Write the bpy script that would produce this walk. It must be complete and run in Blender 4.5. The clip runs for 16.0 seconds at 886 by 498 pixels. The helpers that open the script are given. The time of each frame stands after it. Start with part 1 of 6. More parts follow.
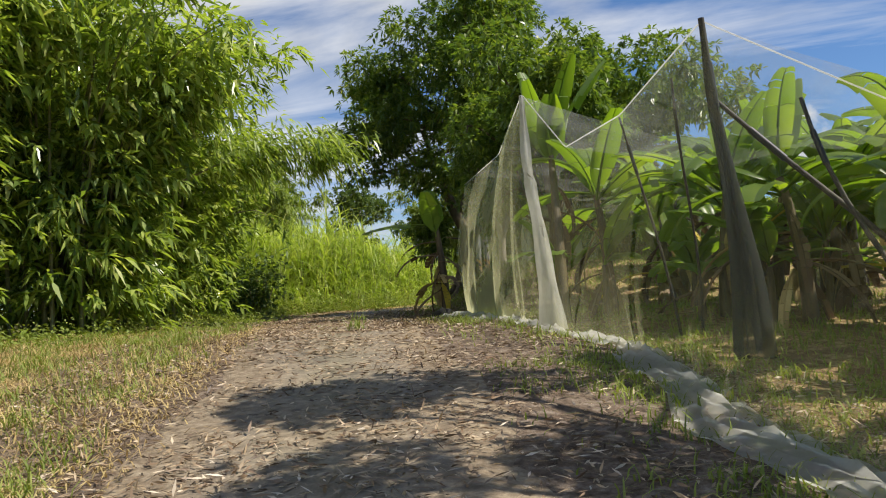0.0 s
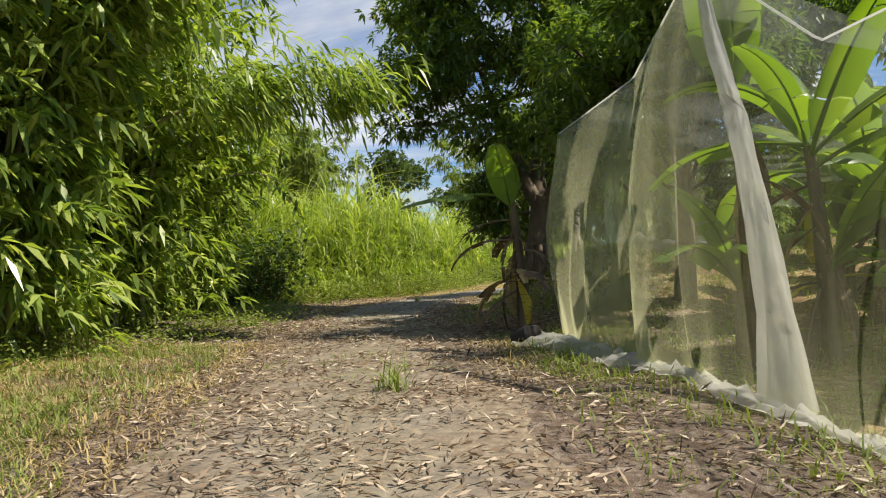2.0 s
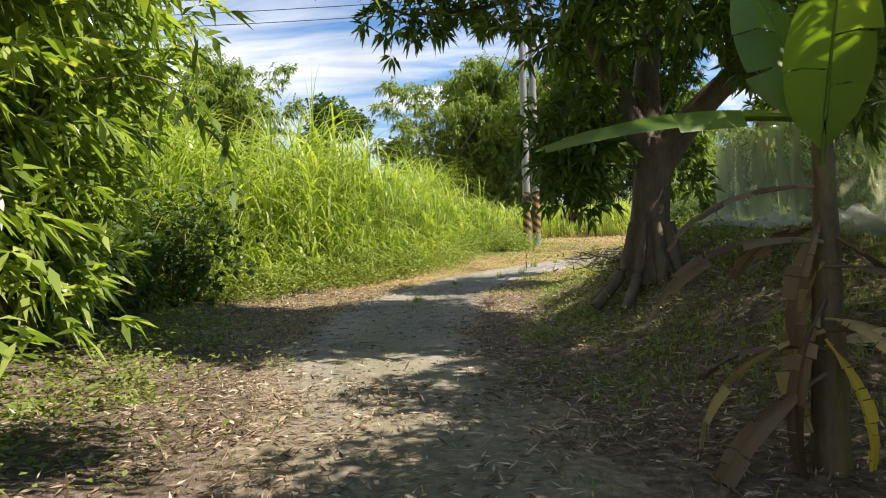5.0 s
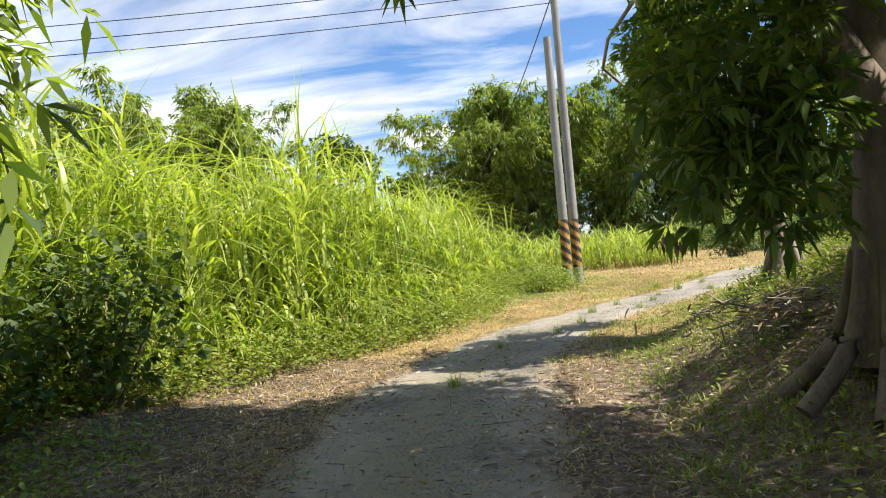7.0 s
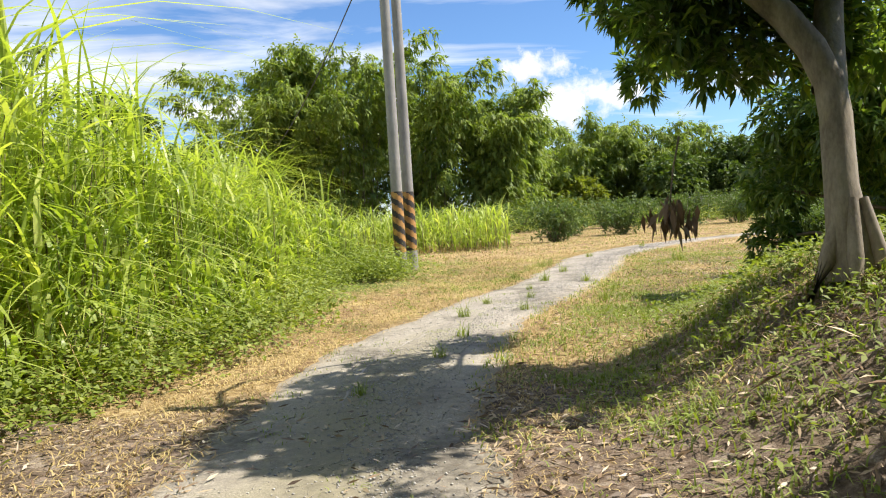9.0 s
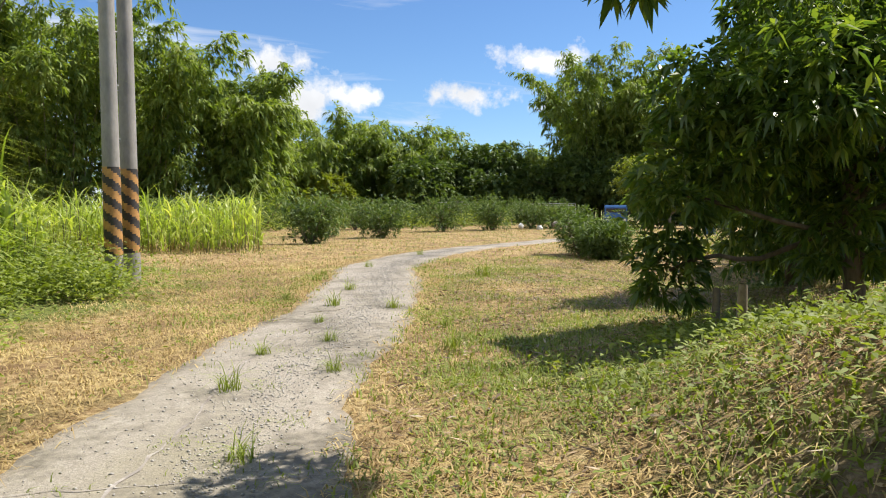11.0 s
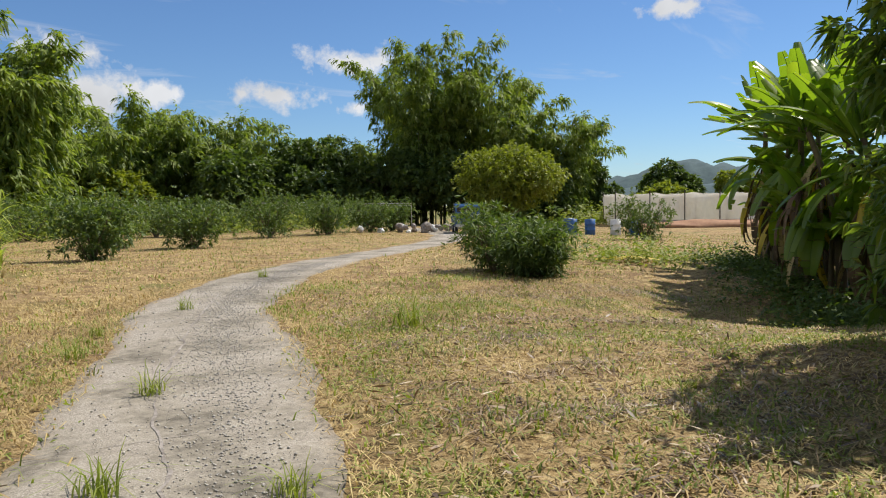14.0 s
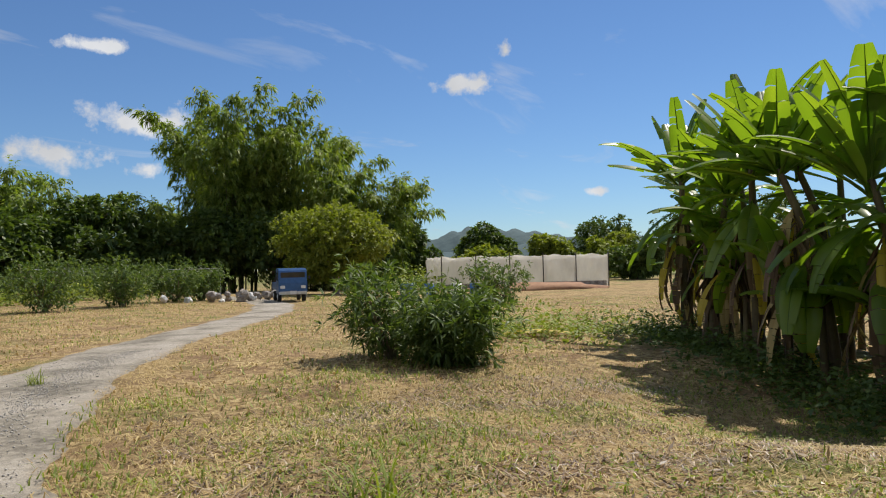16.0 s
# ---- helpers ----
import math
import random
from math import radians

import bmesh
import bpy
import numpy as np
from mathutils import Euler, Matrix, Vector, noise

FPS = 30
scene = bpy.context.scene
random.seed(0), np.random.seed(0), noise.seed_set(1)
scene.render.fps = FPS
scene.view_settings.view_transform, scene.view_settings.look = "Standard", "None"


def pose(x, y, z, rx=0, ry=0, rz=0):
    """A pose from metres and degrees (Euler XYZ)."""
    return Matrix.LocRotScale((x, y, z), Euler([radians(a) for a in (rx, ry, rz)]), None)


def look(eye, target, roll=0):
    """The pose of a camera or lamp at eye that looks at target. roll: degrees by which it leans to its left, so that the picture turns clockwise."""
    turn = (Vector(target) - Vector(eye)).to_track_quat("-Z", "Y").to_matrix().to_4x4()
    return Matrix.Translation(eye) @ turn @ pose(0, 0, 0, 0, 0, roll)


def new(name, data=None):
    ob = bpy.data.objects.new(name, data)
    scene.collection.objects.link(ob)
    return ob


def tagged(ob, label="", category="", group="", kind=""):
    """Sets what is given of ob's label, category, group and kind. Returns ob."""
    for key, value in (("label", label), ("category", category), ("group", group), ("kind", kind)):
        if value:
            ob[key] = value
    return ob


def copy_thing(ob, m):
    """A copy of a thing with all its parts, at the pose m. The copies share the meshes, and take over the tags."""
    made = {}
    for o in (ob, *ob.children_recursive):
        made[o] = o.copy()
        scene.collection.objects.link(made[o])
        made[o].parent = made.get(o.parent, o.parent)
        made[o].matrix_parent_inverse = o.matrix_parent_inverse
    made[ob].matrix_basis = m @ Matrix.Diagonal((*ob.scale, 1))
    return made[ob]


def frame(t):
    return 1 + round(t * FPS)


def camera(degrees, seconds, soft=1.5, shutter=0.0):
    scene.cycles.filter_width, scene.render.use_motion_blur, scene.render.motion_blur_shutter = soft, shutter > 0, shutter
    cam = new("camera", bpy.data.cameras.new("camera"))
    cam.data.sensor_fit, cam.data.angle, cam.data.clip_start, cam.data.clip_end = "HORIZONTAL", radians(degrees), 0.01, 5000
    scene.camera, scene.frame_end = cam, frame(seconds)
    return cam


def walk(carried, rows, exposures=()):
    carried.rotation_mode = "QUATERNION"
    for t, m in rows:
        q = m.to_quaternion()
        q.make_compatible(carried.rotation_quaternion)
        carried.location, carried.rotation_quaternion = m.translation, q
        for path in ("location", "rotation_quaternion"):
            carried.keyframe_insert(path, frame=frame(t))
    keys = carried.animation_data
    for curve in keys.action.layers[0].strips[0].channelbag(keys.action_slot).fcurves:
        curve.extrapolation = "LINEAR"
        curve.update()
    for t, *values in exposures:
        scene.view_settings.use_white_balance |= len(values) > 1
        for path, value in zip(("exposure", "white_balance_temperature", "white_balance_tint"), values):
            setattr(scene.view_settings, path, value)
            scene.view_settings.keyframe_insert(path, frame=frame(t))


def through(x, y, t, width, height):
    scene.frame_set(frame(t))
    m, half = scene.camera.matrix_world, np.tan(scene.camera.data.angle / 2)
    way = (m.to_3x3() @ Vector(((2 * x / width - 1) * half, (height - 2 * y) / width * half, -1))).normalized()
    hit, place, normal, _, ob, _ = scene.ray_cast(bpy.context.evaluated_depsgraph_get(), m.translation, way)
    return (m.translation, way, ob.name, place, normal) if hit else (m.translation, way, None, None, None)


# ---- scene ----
cam = camera(61.3, 16.0, 1.1)
PATH = [
    (0, (5.945, -13.484, 0.490), (5.465, -11.178, 0.628), -3.4),
    (0.5, (5.771, -12.241, 0.594), (5.243, -9.943, 0.693), -2.4),
    (1, (5.413, -11.018, 0.741), (4.816, -8.736, 0.813), -1.9),
    (1.5, (4.851, -9.894, 0.909), (4.181, -7.632, 0.978), -3.2),
    (2, (4.366, -8.717, 1.007), (3.770, -6.433, 1.049), -2.6),
    (2.5, (3.798, -7.556, 1.166), (3.259, -5.260, 1.272), -2.5),
    (3, (3.322, -6.416, 1.248), (2.766, -4.125, 1.369), -3.2),
    (3.5, (2.839, -5.218, 1.293), (2.294, -2.922, 1.322), -3.5),
    (4, (2.326, -4.285, 1.404), (1.860, -1.972, 1.331), -2),
    (4.2, (2.115, -3.913, 1.466), (1.673, -1.597, 1.357), -2),
    (6.3, (0.645, 0.109, 1.499), (0.466, 2.459, 1.383), -1.4),
    (6.5, (0.596, 0.570, 1.492), (0.524, 2.925, 1.374), -0.1),
    (7, (0.316, 1.641, 1.533), (-0.113, 3.961, 1.538), -5.1),
    (7.5, (-0.008, 2.952, 1.475), (-0.337, 5.290, 1.489), -4.8),
    (8, (-0.287, 4.163, 1.436), (-0.415, 6.518, 1.365), -3.1),
    (8.5, (-0.512, 5.371, 1.450), (-0.348, 7.725, 1.392), -4.1),
    (9, (-0.789, 6.325, 1.488), (-0.576, 8.673, 1.383), -3.5),
    (9.5, (-0.952, 7.476, 1.467), (-0.465, 9.782, 1.359), -3.6),
    (10, (-0.942, 8.484, 1.486), (-0.177, 10.714, 1.397), -2.1),
    (10.2, (-0.909, 8.963, 1.479), (-0.079, 11.171, 1.385), -1.7),
    (12.3, (0.471, 13.979, 1.423), (1.661, 16.006, 1.212), 1.13),
    (12.5, (0.637, 14.409, 1.387), (1.853, 16.420, 1.167), 1.14),
    (13, (0.992, 15.491, 1.374), (2.277, 17.459, 1.152), 0.96),
    (13.5, (1.302, 16.578, 1.369), (2.656, 18.501, 1.158), 0.38),
    (14, (1.688, 17.656, 1.374), (3.191, 19.469, 1.237), -0.9),
    (14.5, (2.029, 18.669, 1.376), (3.625, 20.403, 1.263), -1.4),
    (15, (2.333, 19.648, 1.378), (4.079, 21.233, 1.280), -0.61),
    (15.5, (3.079, 20.820, 1.357), (4.960, 22.246, 1.333), -2.85),
    (16, (3.667, 21.749, 1.358), (5.596, 23.109, 1.413), -1.37),
]
EXPOSURES = [(0, 0.42), (2, 0.5), (4, 0.66), (6.5, 1.0), (8, 1.0), (9.5, 0.92), (12.5, 0.5), (14, 0.3), (16, 0.15)]
walk(cam, [(t, look(eye, aim, roll)) for t, eye, aim, roll in PATH], EXPOSURES)

# ---- world and light ----
SUN_TO = Vector((0.97, -0.03, 1.33)).normalized()
sun_el = math.asin(SUN_TO.z)
sun_az = math.atan2(SUN_TO.x, SUN_TO.y)
sun_data = bpy.data.lights.new("sun", "SUN")
sun_data.energy, sun_data.angle, sun_data.color = 5.0, radians(0.53), (1.0, 0.93, 0.82)
sun = new("sun", sun_data)
sun.matrix_world = look(SUN_TO * 50, (0, 0, 0))

world = bpy.data.worlds.new("sky")
scene.world = world
world.use_nodes = True
wn = world.node_tree.nodes
wl = world.node_tree.links
wn.clear()


def wnode(kind, **values):
    n = wn.new(kind)
    for k, v in values.items():
        n.inputs[k].default_value = v
    return n


def wmath(op, a, b=None, c=None, clamp=False):
    n = wn.new("ShaderNodeMath")
    n.operation, n.use_clamp = op, clamp
    for i, v in enumerate((a, b, c)):
        if v is None:
            continue
        if isinstance(v, (int, float)):
            n.inputs[i].default_value = v
        else:
            wl.new(v, n.inputs[i])
    return n.outputs[0]


sky = wn.new("ShaderNodeTexSky")
sky.sky_type, sky.sun_disc = "NISHITA", False
sky.sun_elevation, sky.sun_rotation = sun_el, sun_az
sky.air_density, sky.dust_density, sky.ozone_density = 1.0, 0.05, 3.0
coord = wn.new("ShaderNodeTexCoord")
sep = wn.new("ShaderNodeSeparateXYZ")
wl.new(coord.outputs["Generated"], sep.inputs[0])
azim = wmath("ARCTAN2", sep.outputs[0], sep.outputs[1])
elev = wmath("ARCSINE", sep.outputs[2])
puff = wnode("ShaderNodeTexNoise", Scale=26.0, Detail=7.0, Roughness=0.62)
wl.new(coord.outputs["Generated"], puff.inputs["Vector"])
puffs = wmath("SUBTRACT", puff.outputs["Fac"], 0.5)
# fair-weather cumulus: azimuth, elevation, half width, half height (degrees)
CUMULUS = ((33.0, 10.6, 4.2, 1.2), (27.4, 8.3, 3.6, 1.3), (33.3, 7.4, 1.4, 0.7), (15.3, 7.6, 4.6, 1.9), (56.7, 13.7, 2.3, 0.9),
           (12.4, 10.4, 3.4, 1.2), (66.5, 5.4, 1.1, 0.4), (60.0, 16.0, 0.7, 0.8), (45.5, 7.0, 0.8, 0.4), (-11.6, 8.5, 4.0, 1.1), (29.9, 15.6, 2.4, 0.5), (18.6, 8.1, 3.0, 1.0))
cover = None
for ca, ce, cw, ch in CUMULUS:
    da = wmath("DIVIDE", wmath("SUBTRACT", azim, radians(ca)), radians(cw))
    de = wmath("DIVIDE", wmath("SUBTRACT", elev, radians(ce)), radians(ch))
    r2 = wmath("SQRT", wmath("ADD", wmath("MULTIPLY", da, da), wmath("MULTIPLY", de, de)))
    one = wmath("MULTIPLY", wmath("ADD", wmath("SUBTRACT", 1.0, r2), wmath("MULTIPLY", puffs, 3.2)), 1.7, clamp=True)
    cover = one if cover is None else wmath("MAXIMUM", cover, one)
# streaked high cloud, thick towards the north-west and thin elsewhere
mapv = wn.new("ShaderNodeVectorMath")
mapv.operation = "DIVIDE"
wl.new(coord.outputs["Generated"], mapv.inputs[0])
zz = wn.new("ShaderNodeCombineXYZ")
up = wmath("ADD", wmath("MAXIMUM", sep.outputs[2], 0.02), 0.12)
for i in range(3):
    wl.new(up, zz.inputs[i])
wl.new(zz.outputs[0], mapv.inputs[1])
streak = wnode("ShaderNodeTexNoise", Scale=1.3, Detail=8.0, Roughness=0.58, Distortion=0.6)
stretch = wn.new("ShaderNodeMapping")
stretch.inputs["Scale"].default_value = (0.7, 1.7, 1.0)
wl.new(mapv.outputs[0], stretch.inputs[0])
wl.new(stretch.outputs[0], streak.inputs["Vector"])
side = wmath("MULTIPLY_ADD", azim, -0.95, 0.50, clamp=True)
high = wmath("MULTIPLY", wmath("ADD", wmath("SUBTRACT", streak.outputs["Fac"], 0.60), wmath("MULTIPLY", side, 0.30)), 3.6, clamp=True)
high = wmath("MULTIPLY", high, 0.92)
shade = wnode("ShaderNodeTexNoise", Scale=9.0, Detail=4.0)
wl.new(coord.outputs["Generated"], shade.inputs["Vector"])
tone = wn.new("ShaderNodeMapRange")
tone.inputs[1].default_value, tone.inputs[2].default_value = 0.3, 0.7
tone.inputs[3].default_value, tone.inputs[4].default_value = 6.6, 9.6
wl.new(shade.outputs["Fac"], tone.inputs[0])
cloudcol = wn.new("ShaderNodeCombineColor")
wl.new(wmath("MULTIPLY", tone.outputs[0], 0.97), cloudcol.inputs[0])
wl.new(wmath("MULTIPLY", tone.outputs[0], 0.99), cloudcol.inputs[1])
wl.new(wmath("MULTIPLY", tone.outputs[0], 1.03), cloudcol.inputs[2])
mix = wn.new("ShaderNodeMix")
mix.data_type = "RGBA"
wl.new(wmath("MAXIMUM", cover, high), mix.inputs["Factor"])
tint = wn.new("ShaderNodeMix")
tint.data_type, tint.blend_type = "RGBA", "MULTIPLY"
tint.inputs["Factor"].default_value = 1.0
tint.inputs["B"].default_value = (0.74, 0.93, 1.16, 1)
wl.new(sky.outputs[0], tint.inputs["A"])
wl.new(tint.outputs["Result"], mix.inputs["A"])
wl.new(cloudcol.outputs[0], mix.inputs["B"])
back = wn.new("ShaderNodeBackground")
back.inputs["Strength"].default_value = 0.075
wl.new(mix.outputs["Result"], back.inputs["Color"])
wout = wn.new("ShaderNodeOutputWorld")
wl.new(back.outputs[0], wout.inputs[0])

# ---- materials ----


def material(name):
    m = bpy.data.materials.new(name)
    m.use_nodes = True
    nt = m.node_tree
    return m, nt, nt.nodes["Principled BSDF"], nt.nodes["Material Output"]


def ramp(nt, src, stops):
    r = nt.nodes.new("ShaderNodeValToRGB")
    while len(r.color_ramp.elements) < len(stops):
        r.color_ramp.elements.new(0.5)
    for e, (p, c) in zip(r.color_ramp.elements, stops):
        e.position, e.color = p, (*c, 1)
    nt.links.new(src, r.inputs[0])
    return r.outputs[0]


def tex(nt, scale, detail=5.0, rough=0.6, kind="ShaderNodeTexNoise", coords="Object", stretch=None):
    c = nt.nodes.new("ShaderNodeTexCoord")
    src = c.outputs["Object"]
    if coords == "World":
        src = nt.nodes.new("ShaderNodeNewGeometry").outputs["Position"]
    if stretch:
        mp = nt.nodes.new("ShaderNodeMapping")
        mp.inputs["Scale"].default_value = stretch
        nt.links.new(src, mp.inputs[0])
        src = mp.outputs[0]
    t = nt.nodes.new(kind)
    t.inputs["Scale"].default_value = scale
    if kind == "ShaderNodeTexNoise":
        t.inputs["Detail"].default_value, t.inputs["Roughness"].default_value = detail, rough
    nt.links.new(src, t.inputs["Vector"])
    return t


def blend(nt, fac, a, b, mode="MIX"):
    n = nt.nodes.new("ShaderNodeMix")
    n.data_type, n.blend_type = "RGBA", mode
    for key, v in (("Factor", fac), ("A", a), ("B", b)):
        if isinstance(v, (int, float)):
            n.inputs[key].default_value = v
        elif isinstance(v, tuple):
            n.inputs[key].default_value = (*v, 1)
        else:
            nt.links.new(v, n.inputs[key])
    return n.outputs["Result"]


def calc(nt, op, a, b=0.0, clamp=False):
    n = nt.nodes.new("ShaderNodeMath")
    n.operation, n.use_clamp = op, clamp
    for i, v in enumerate((a, b)):
        if isinstance(v, (int, float)):
            n.inputs[i].default_value = v
        else:
            nt.links.new(v, n.inputs[i])
    return n.outputs[0]


def bump(nt, bsdf, height, strength, dist=0.02):
    b = nt.nodes.new("ShaderNodeBump")
    b.inputs["Strength"].default_value, b.inputs["Distance"].default_value = strength, dist
    nt.links.new(height, b.inputs["Height"])
    nt.links.new(b.outputs[0], bsdf.inputs["Normal"])


def leaf_material(name, stops, gloss=0.4, through=0.35, patch=0.25, through_tint=(1.5, 1.6, 0.5)):
    """Leaves: colour varies leaf by leaf and in patches over the plant; light comes through them."""
    m, nt, bsdf, out = material(name)
    geo = nt.nodes.new("ShaderNodeNewGeometry")
    big = tex(nt, 0.7, 3.0, coords="World")
    f = calc(nt, "ADD", calc(nt, "MULTIPLY", geo.outputs["Random Per Island"], 1 - patch),
             calc(nt, "MULTIPLY", calc(nt, "SUBTRACT", big.outputs["Fac"], 0.25), patch * 2), clamp=True)
    col = ramp(nt, f, stops)
    nt.links.new(col, bsdf.inputs["Base Color"])
    bsdf.inputs["Roughness"].default_value = gloss
    bsdf.inputs["Specular IOR Level"].default_value = 0.45
    trans = nt.nodes.new("ShaderNodeBsdfTranslucent")
    nt.links.new(blend(nt, 1.0, col, through_tint, "MULTIPLY"), trans.inputs["Color"])
    mixs = nt.nodes.new("ShaderNodeMixShader")
    mixs.inputs[0].default_value = through
    nt.links.new(bsdf.outputs[0], mixs.inputs[1])
    nt.links.new(trans.outputs[0], mixs.inputs[2])
    nt.links.new(mixs.outputs[0], out.inputs["Surface"])
    return m


def plain_material(name, a, b, scale=6.0, rough=0.7, metal=0.0, relief=0.15, stretch=None, coords="Object"):
    m, nt, bsdf, out = material(name)
    t = tex(nt, scale, 6.0, 0.65, stretch=stretch, coords=coords)
    fine = tex(nt, scale * 7, 4.0, 0.7, stretch=stretch, coords=coords)
    f = calc(nt, "ADD", calc(nt, "MULTIPLY", t.outputs["Fac"], 0.65), calc(nt, "MULTIPLY", fine.outputs["Fac"], 0.35))
    nt.links.new(ramp(nt, f, ((0.36, a), (0.64, b))), bsdf.inputs["Base Color"])
    bsdf.inputs["Roughness"].default_value, bsdf.inputs["Metallic"].default_value = rough, metal
    if relief:
        bump(nt, bsdf, f, relief)
    return m


BAMBOO_LEAF = leaf_material("bamboo_leaf", ((0.0, (0.07, 0.115, 0.028)), (0.4, (0.22, 0.295, 0.065)), (0.8, (0.41, 0.47, 0.13)), (1.0, (0.60, 0.54, 0.27))), 0.26, 0.42, 0.3, (1.5, 1.6, 0.5))
FAR_BAMBOO = leaf_material("far_bamboo_leaf", ((0.0, (0.08, 0.13, 0.035)), (0.5, (0.18, 0.24, 0.05)), (1.0, (0.32, 0.36, 0.09))), 0.6, 0.42, 0.5)
MANGO_LEAF = leaf_material("mango_leaf", ((0.0, (0.048, 0.092, 0.026)), (0.5, (0.105, 0.165, 0.04)), (0.85, (0.23, 0.28, 0.055)), (1.0, (0.40, 0.39, 0.09))), 0.34, 0.42, 0.45)
TREE_LEAF = leaf_material("tree_leaf", ((0.0, (0.045, 0.08, 0.022)), (0.6, (0.085, 0.13, 0.03)), (1.0, (0.16, 0.20, 0.05))), 0.6, 0.3, 0.45)
OLIVE_LEAF = leaf_material("olive_leaf", ((0.0, (0.12, 0.15, 0.025)), (0.6, (0.20, 0.235, 0.035)), (1.0, (0.32, 0.33, 0.06))), 0.6, 0.38, 0.35)
BUSH_LEAF = leaf_material("bush_leaf", ((0.0, (0.05, 0.09, 0.025)), (0.6, (0.10, 0.15, 0.04)), (1.0, (0.19, 0.24, 0.075))), 0.6, 0.32, 0.3)
CANE_LEAF = leaf_material("cane_leaf", ((0.0, (0.13, 0.19, 0.035)), (0.4, (0.29, 0.36, 0.07)), (0.78, (0.48, 0.52, 0.15)), (1.0, (0.68, 0.60, 0.32))), 0.4, 0.44, 0.45)
WEED_LEAF = leaf_material("weed_leaf", ((0.0, (0.11, 0.15, 0.03)), (0.6, (0.22, 0.27, 0.05)), (1.0, (0.38, 0.39, 0.11))), 0.65, 0.32, 0.5)
STRAW = leaf_material("straw", ((0.0, (0.15, 0.095, 0.045)), (0.35, (0.36, 0.26, 0.11)), (0.7, (0.54, 0.42, 0.18)), (1.0, (0.72, 0.60, 0.32))), 0.7, 0.2, 0.7, (1.1, 1.0, 0.8))
LITTER = leaf_material("dry_litter", ((0.0, (0.06, 0.04, 0.028)), (0.45, (0.22, 0.145, 0.085)), (0.8, (0.46, 0.35, 0.22)), (1.0, (0.74, 0.64, 0.50))), 0.5, 0.12, 0.15, (1.1, 1.0, 0.8))
DEAD_LEAF = leaf_material("dead_leaf", ((0.0, (0.07, 0.045, 0.03)), (0.6, (0.17, 0.11, 0.065)), (1.0, (0.30, 0.23, 0.15))), 0.7, 0.15, 0.3, (1.1, 0.9, 0.7))
BANANA_LEAF = leaf_material("banana_leaf", ((0.0, (0.08, 0.14, 0.022)), (0.6, (0.14, 0.22, 0.035)), (1.0, (0.26, 0.33, 0.06))), 0.36, 0.48, 0.5, (1.9, 1.95, 0.4))
BANANA_YELLOW = leaf_material("yellow_banana_leaf", ((0.0, (0.45, 0.33, 0.03)), (1.0, (0.60, 0.46, 0.06))), 0.5, 0.3)
BARK = plain_material("mango_bark", (0.075, 0.052, 0.035), (0.21, 0.16, 0.11), 5.0, 0.85, relief=0.7, stretch=(1, 1, 0.35))
PALE_BARK = plain_material("pale_bark", (0.15, 0.12, 0.085), (0.36, 0.31, 0.24), 6.0, 0.8, relief=0.5, stretch=(1, 1, 0.4))
CULM = plain_material("bamboo_culm", (0.10, 0.10, 0.035), (0.24, 0.22, 0.09), 3.0, 0.5, relief=0.1, stretch=(1, 1, 0.3))
TWIG = plain_material("twig", (0.10, 0.075, 0.045), (0.24, 0.19, 0.12), 9.0, 0.8)
STEM = plain_material("banana_stem", (0.05, 0.035, 0.02), (0.17, 0.13, 0.06), 4.0, 0.6, relief=0.4, stretch=(1, 1, 0.25))
HUSK = plain_material("dry_husk", (0.18, 0.09, 0.045), (0.36, 0.22, 0.12), 5.0, 0.8, relief=0.5)
CONCRETE = plain_material("pole_concrete", (0.20, 0.19, 0.175), (0.33, 0.31, 0.28), 3.0, 0.85, relief=0.25, stretch=(1, 1, 0.4))
BLACK_BAND = plain_material("black_band", (0.018, 0.016, 0.015), (0.06, 0.05, 0.045), 14.0, 0.6)
ORANGE_BAND = plain_material("orange_band", (0.34, 0.17, 0.05), (0.52, 0.28, 0.09), 12.0, 0.6)
CABLE = plain_material("cable_black", (0.01, 0.01, 0.011), (0.03, 0.03, 0.03), 10.0, 0.5, relief=0)
STEEL = plain_material("galvanised_pipe", (0.42, 0.43, 0.44), (0.62, 0.62, 0.62), 9.0, 0.45, 0.6)
DARK_POLE = plain_material("dark_bamboo_pole", (0.025, 0.022, 0.018), (0.085, 0.07, 0.05), 6.0, 0.7, stretch=(1, 1, 0.3))
BLUE_PAINT = plain_material("truck_blue_paint", (0.015, 0.07, 0.20), (0.035, 0.12, 0.30), 4.0, 0.35, relief=0)
TYRE = plain_material("tyre_rubber", (0.012, 0.012, 0.012), (0.03, 0.03, 0.03), 20.0, 0.8)
BLUE_PLASTIC = plain_material("blue_plastic", (0.02, 0.07, 0.22), (0.04, 0.13, 0.33), 8.0, 0.4)
WHITE_PLASTIC = plain_material("white_plastic", (0.55, 0.55, 0.53), (0.75, 0.75, 0.73), 8.0, 0.5)
SCRAP = plain_material("scrap_heap", (0.10, 0.08, 0.065), (0.42, 0.38, 0.34), 3.0, 0.8, relief=0.6)
RED_SOIL = plain_material("red_soil", (0.22, 0.11, 0.06), (0.36, 0.20, 0.11), 2.0, 0.9, relief=0.5)
STONE = plain_material("grey_stone", (0.19, 0.18, 0.165), (0.50, 0.47, 0.43), 6.0, 0.85)

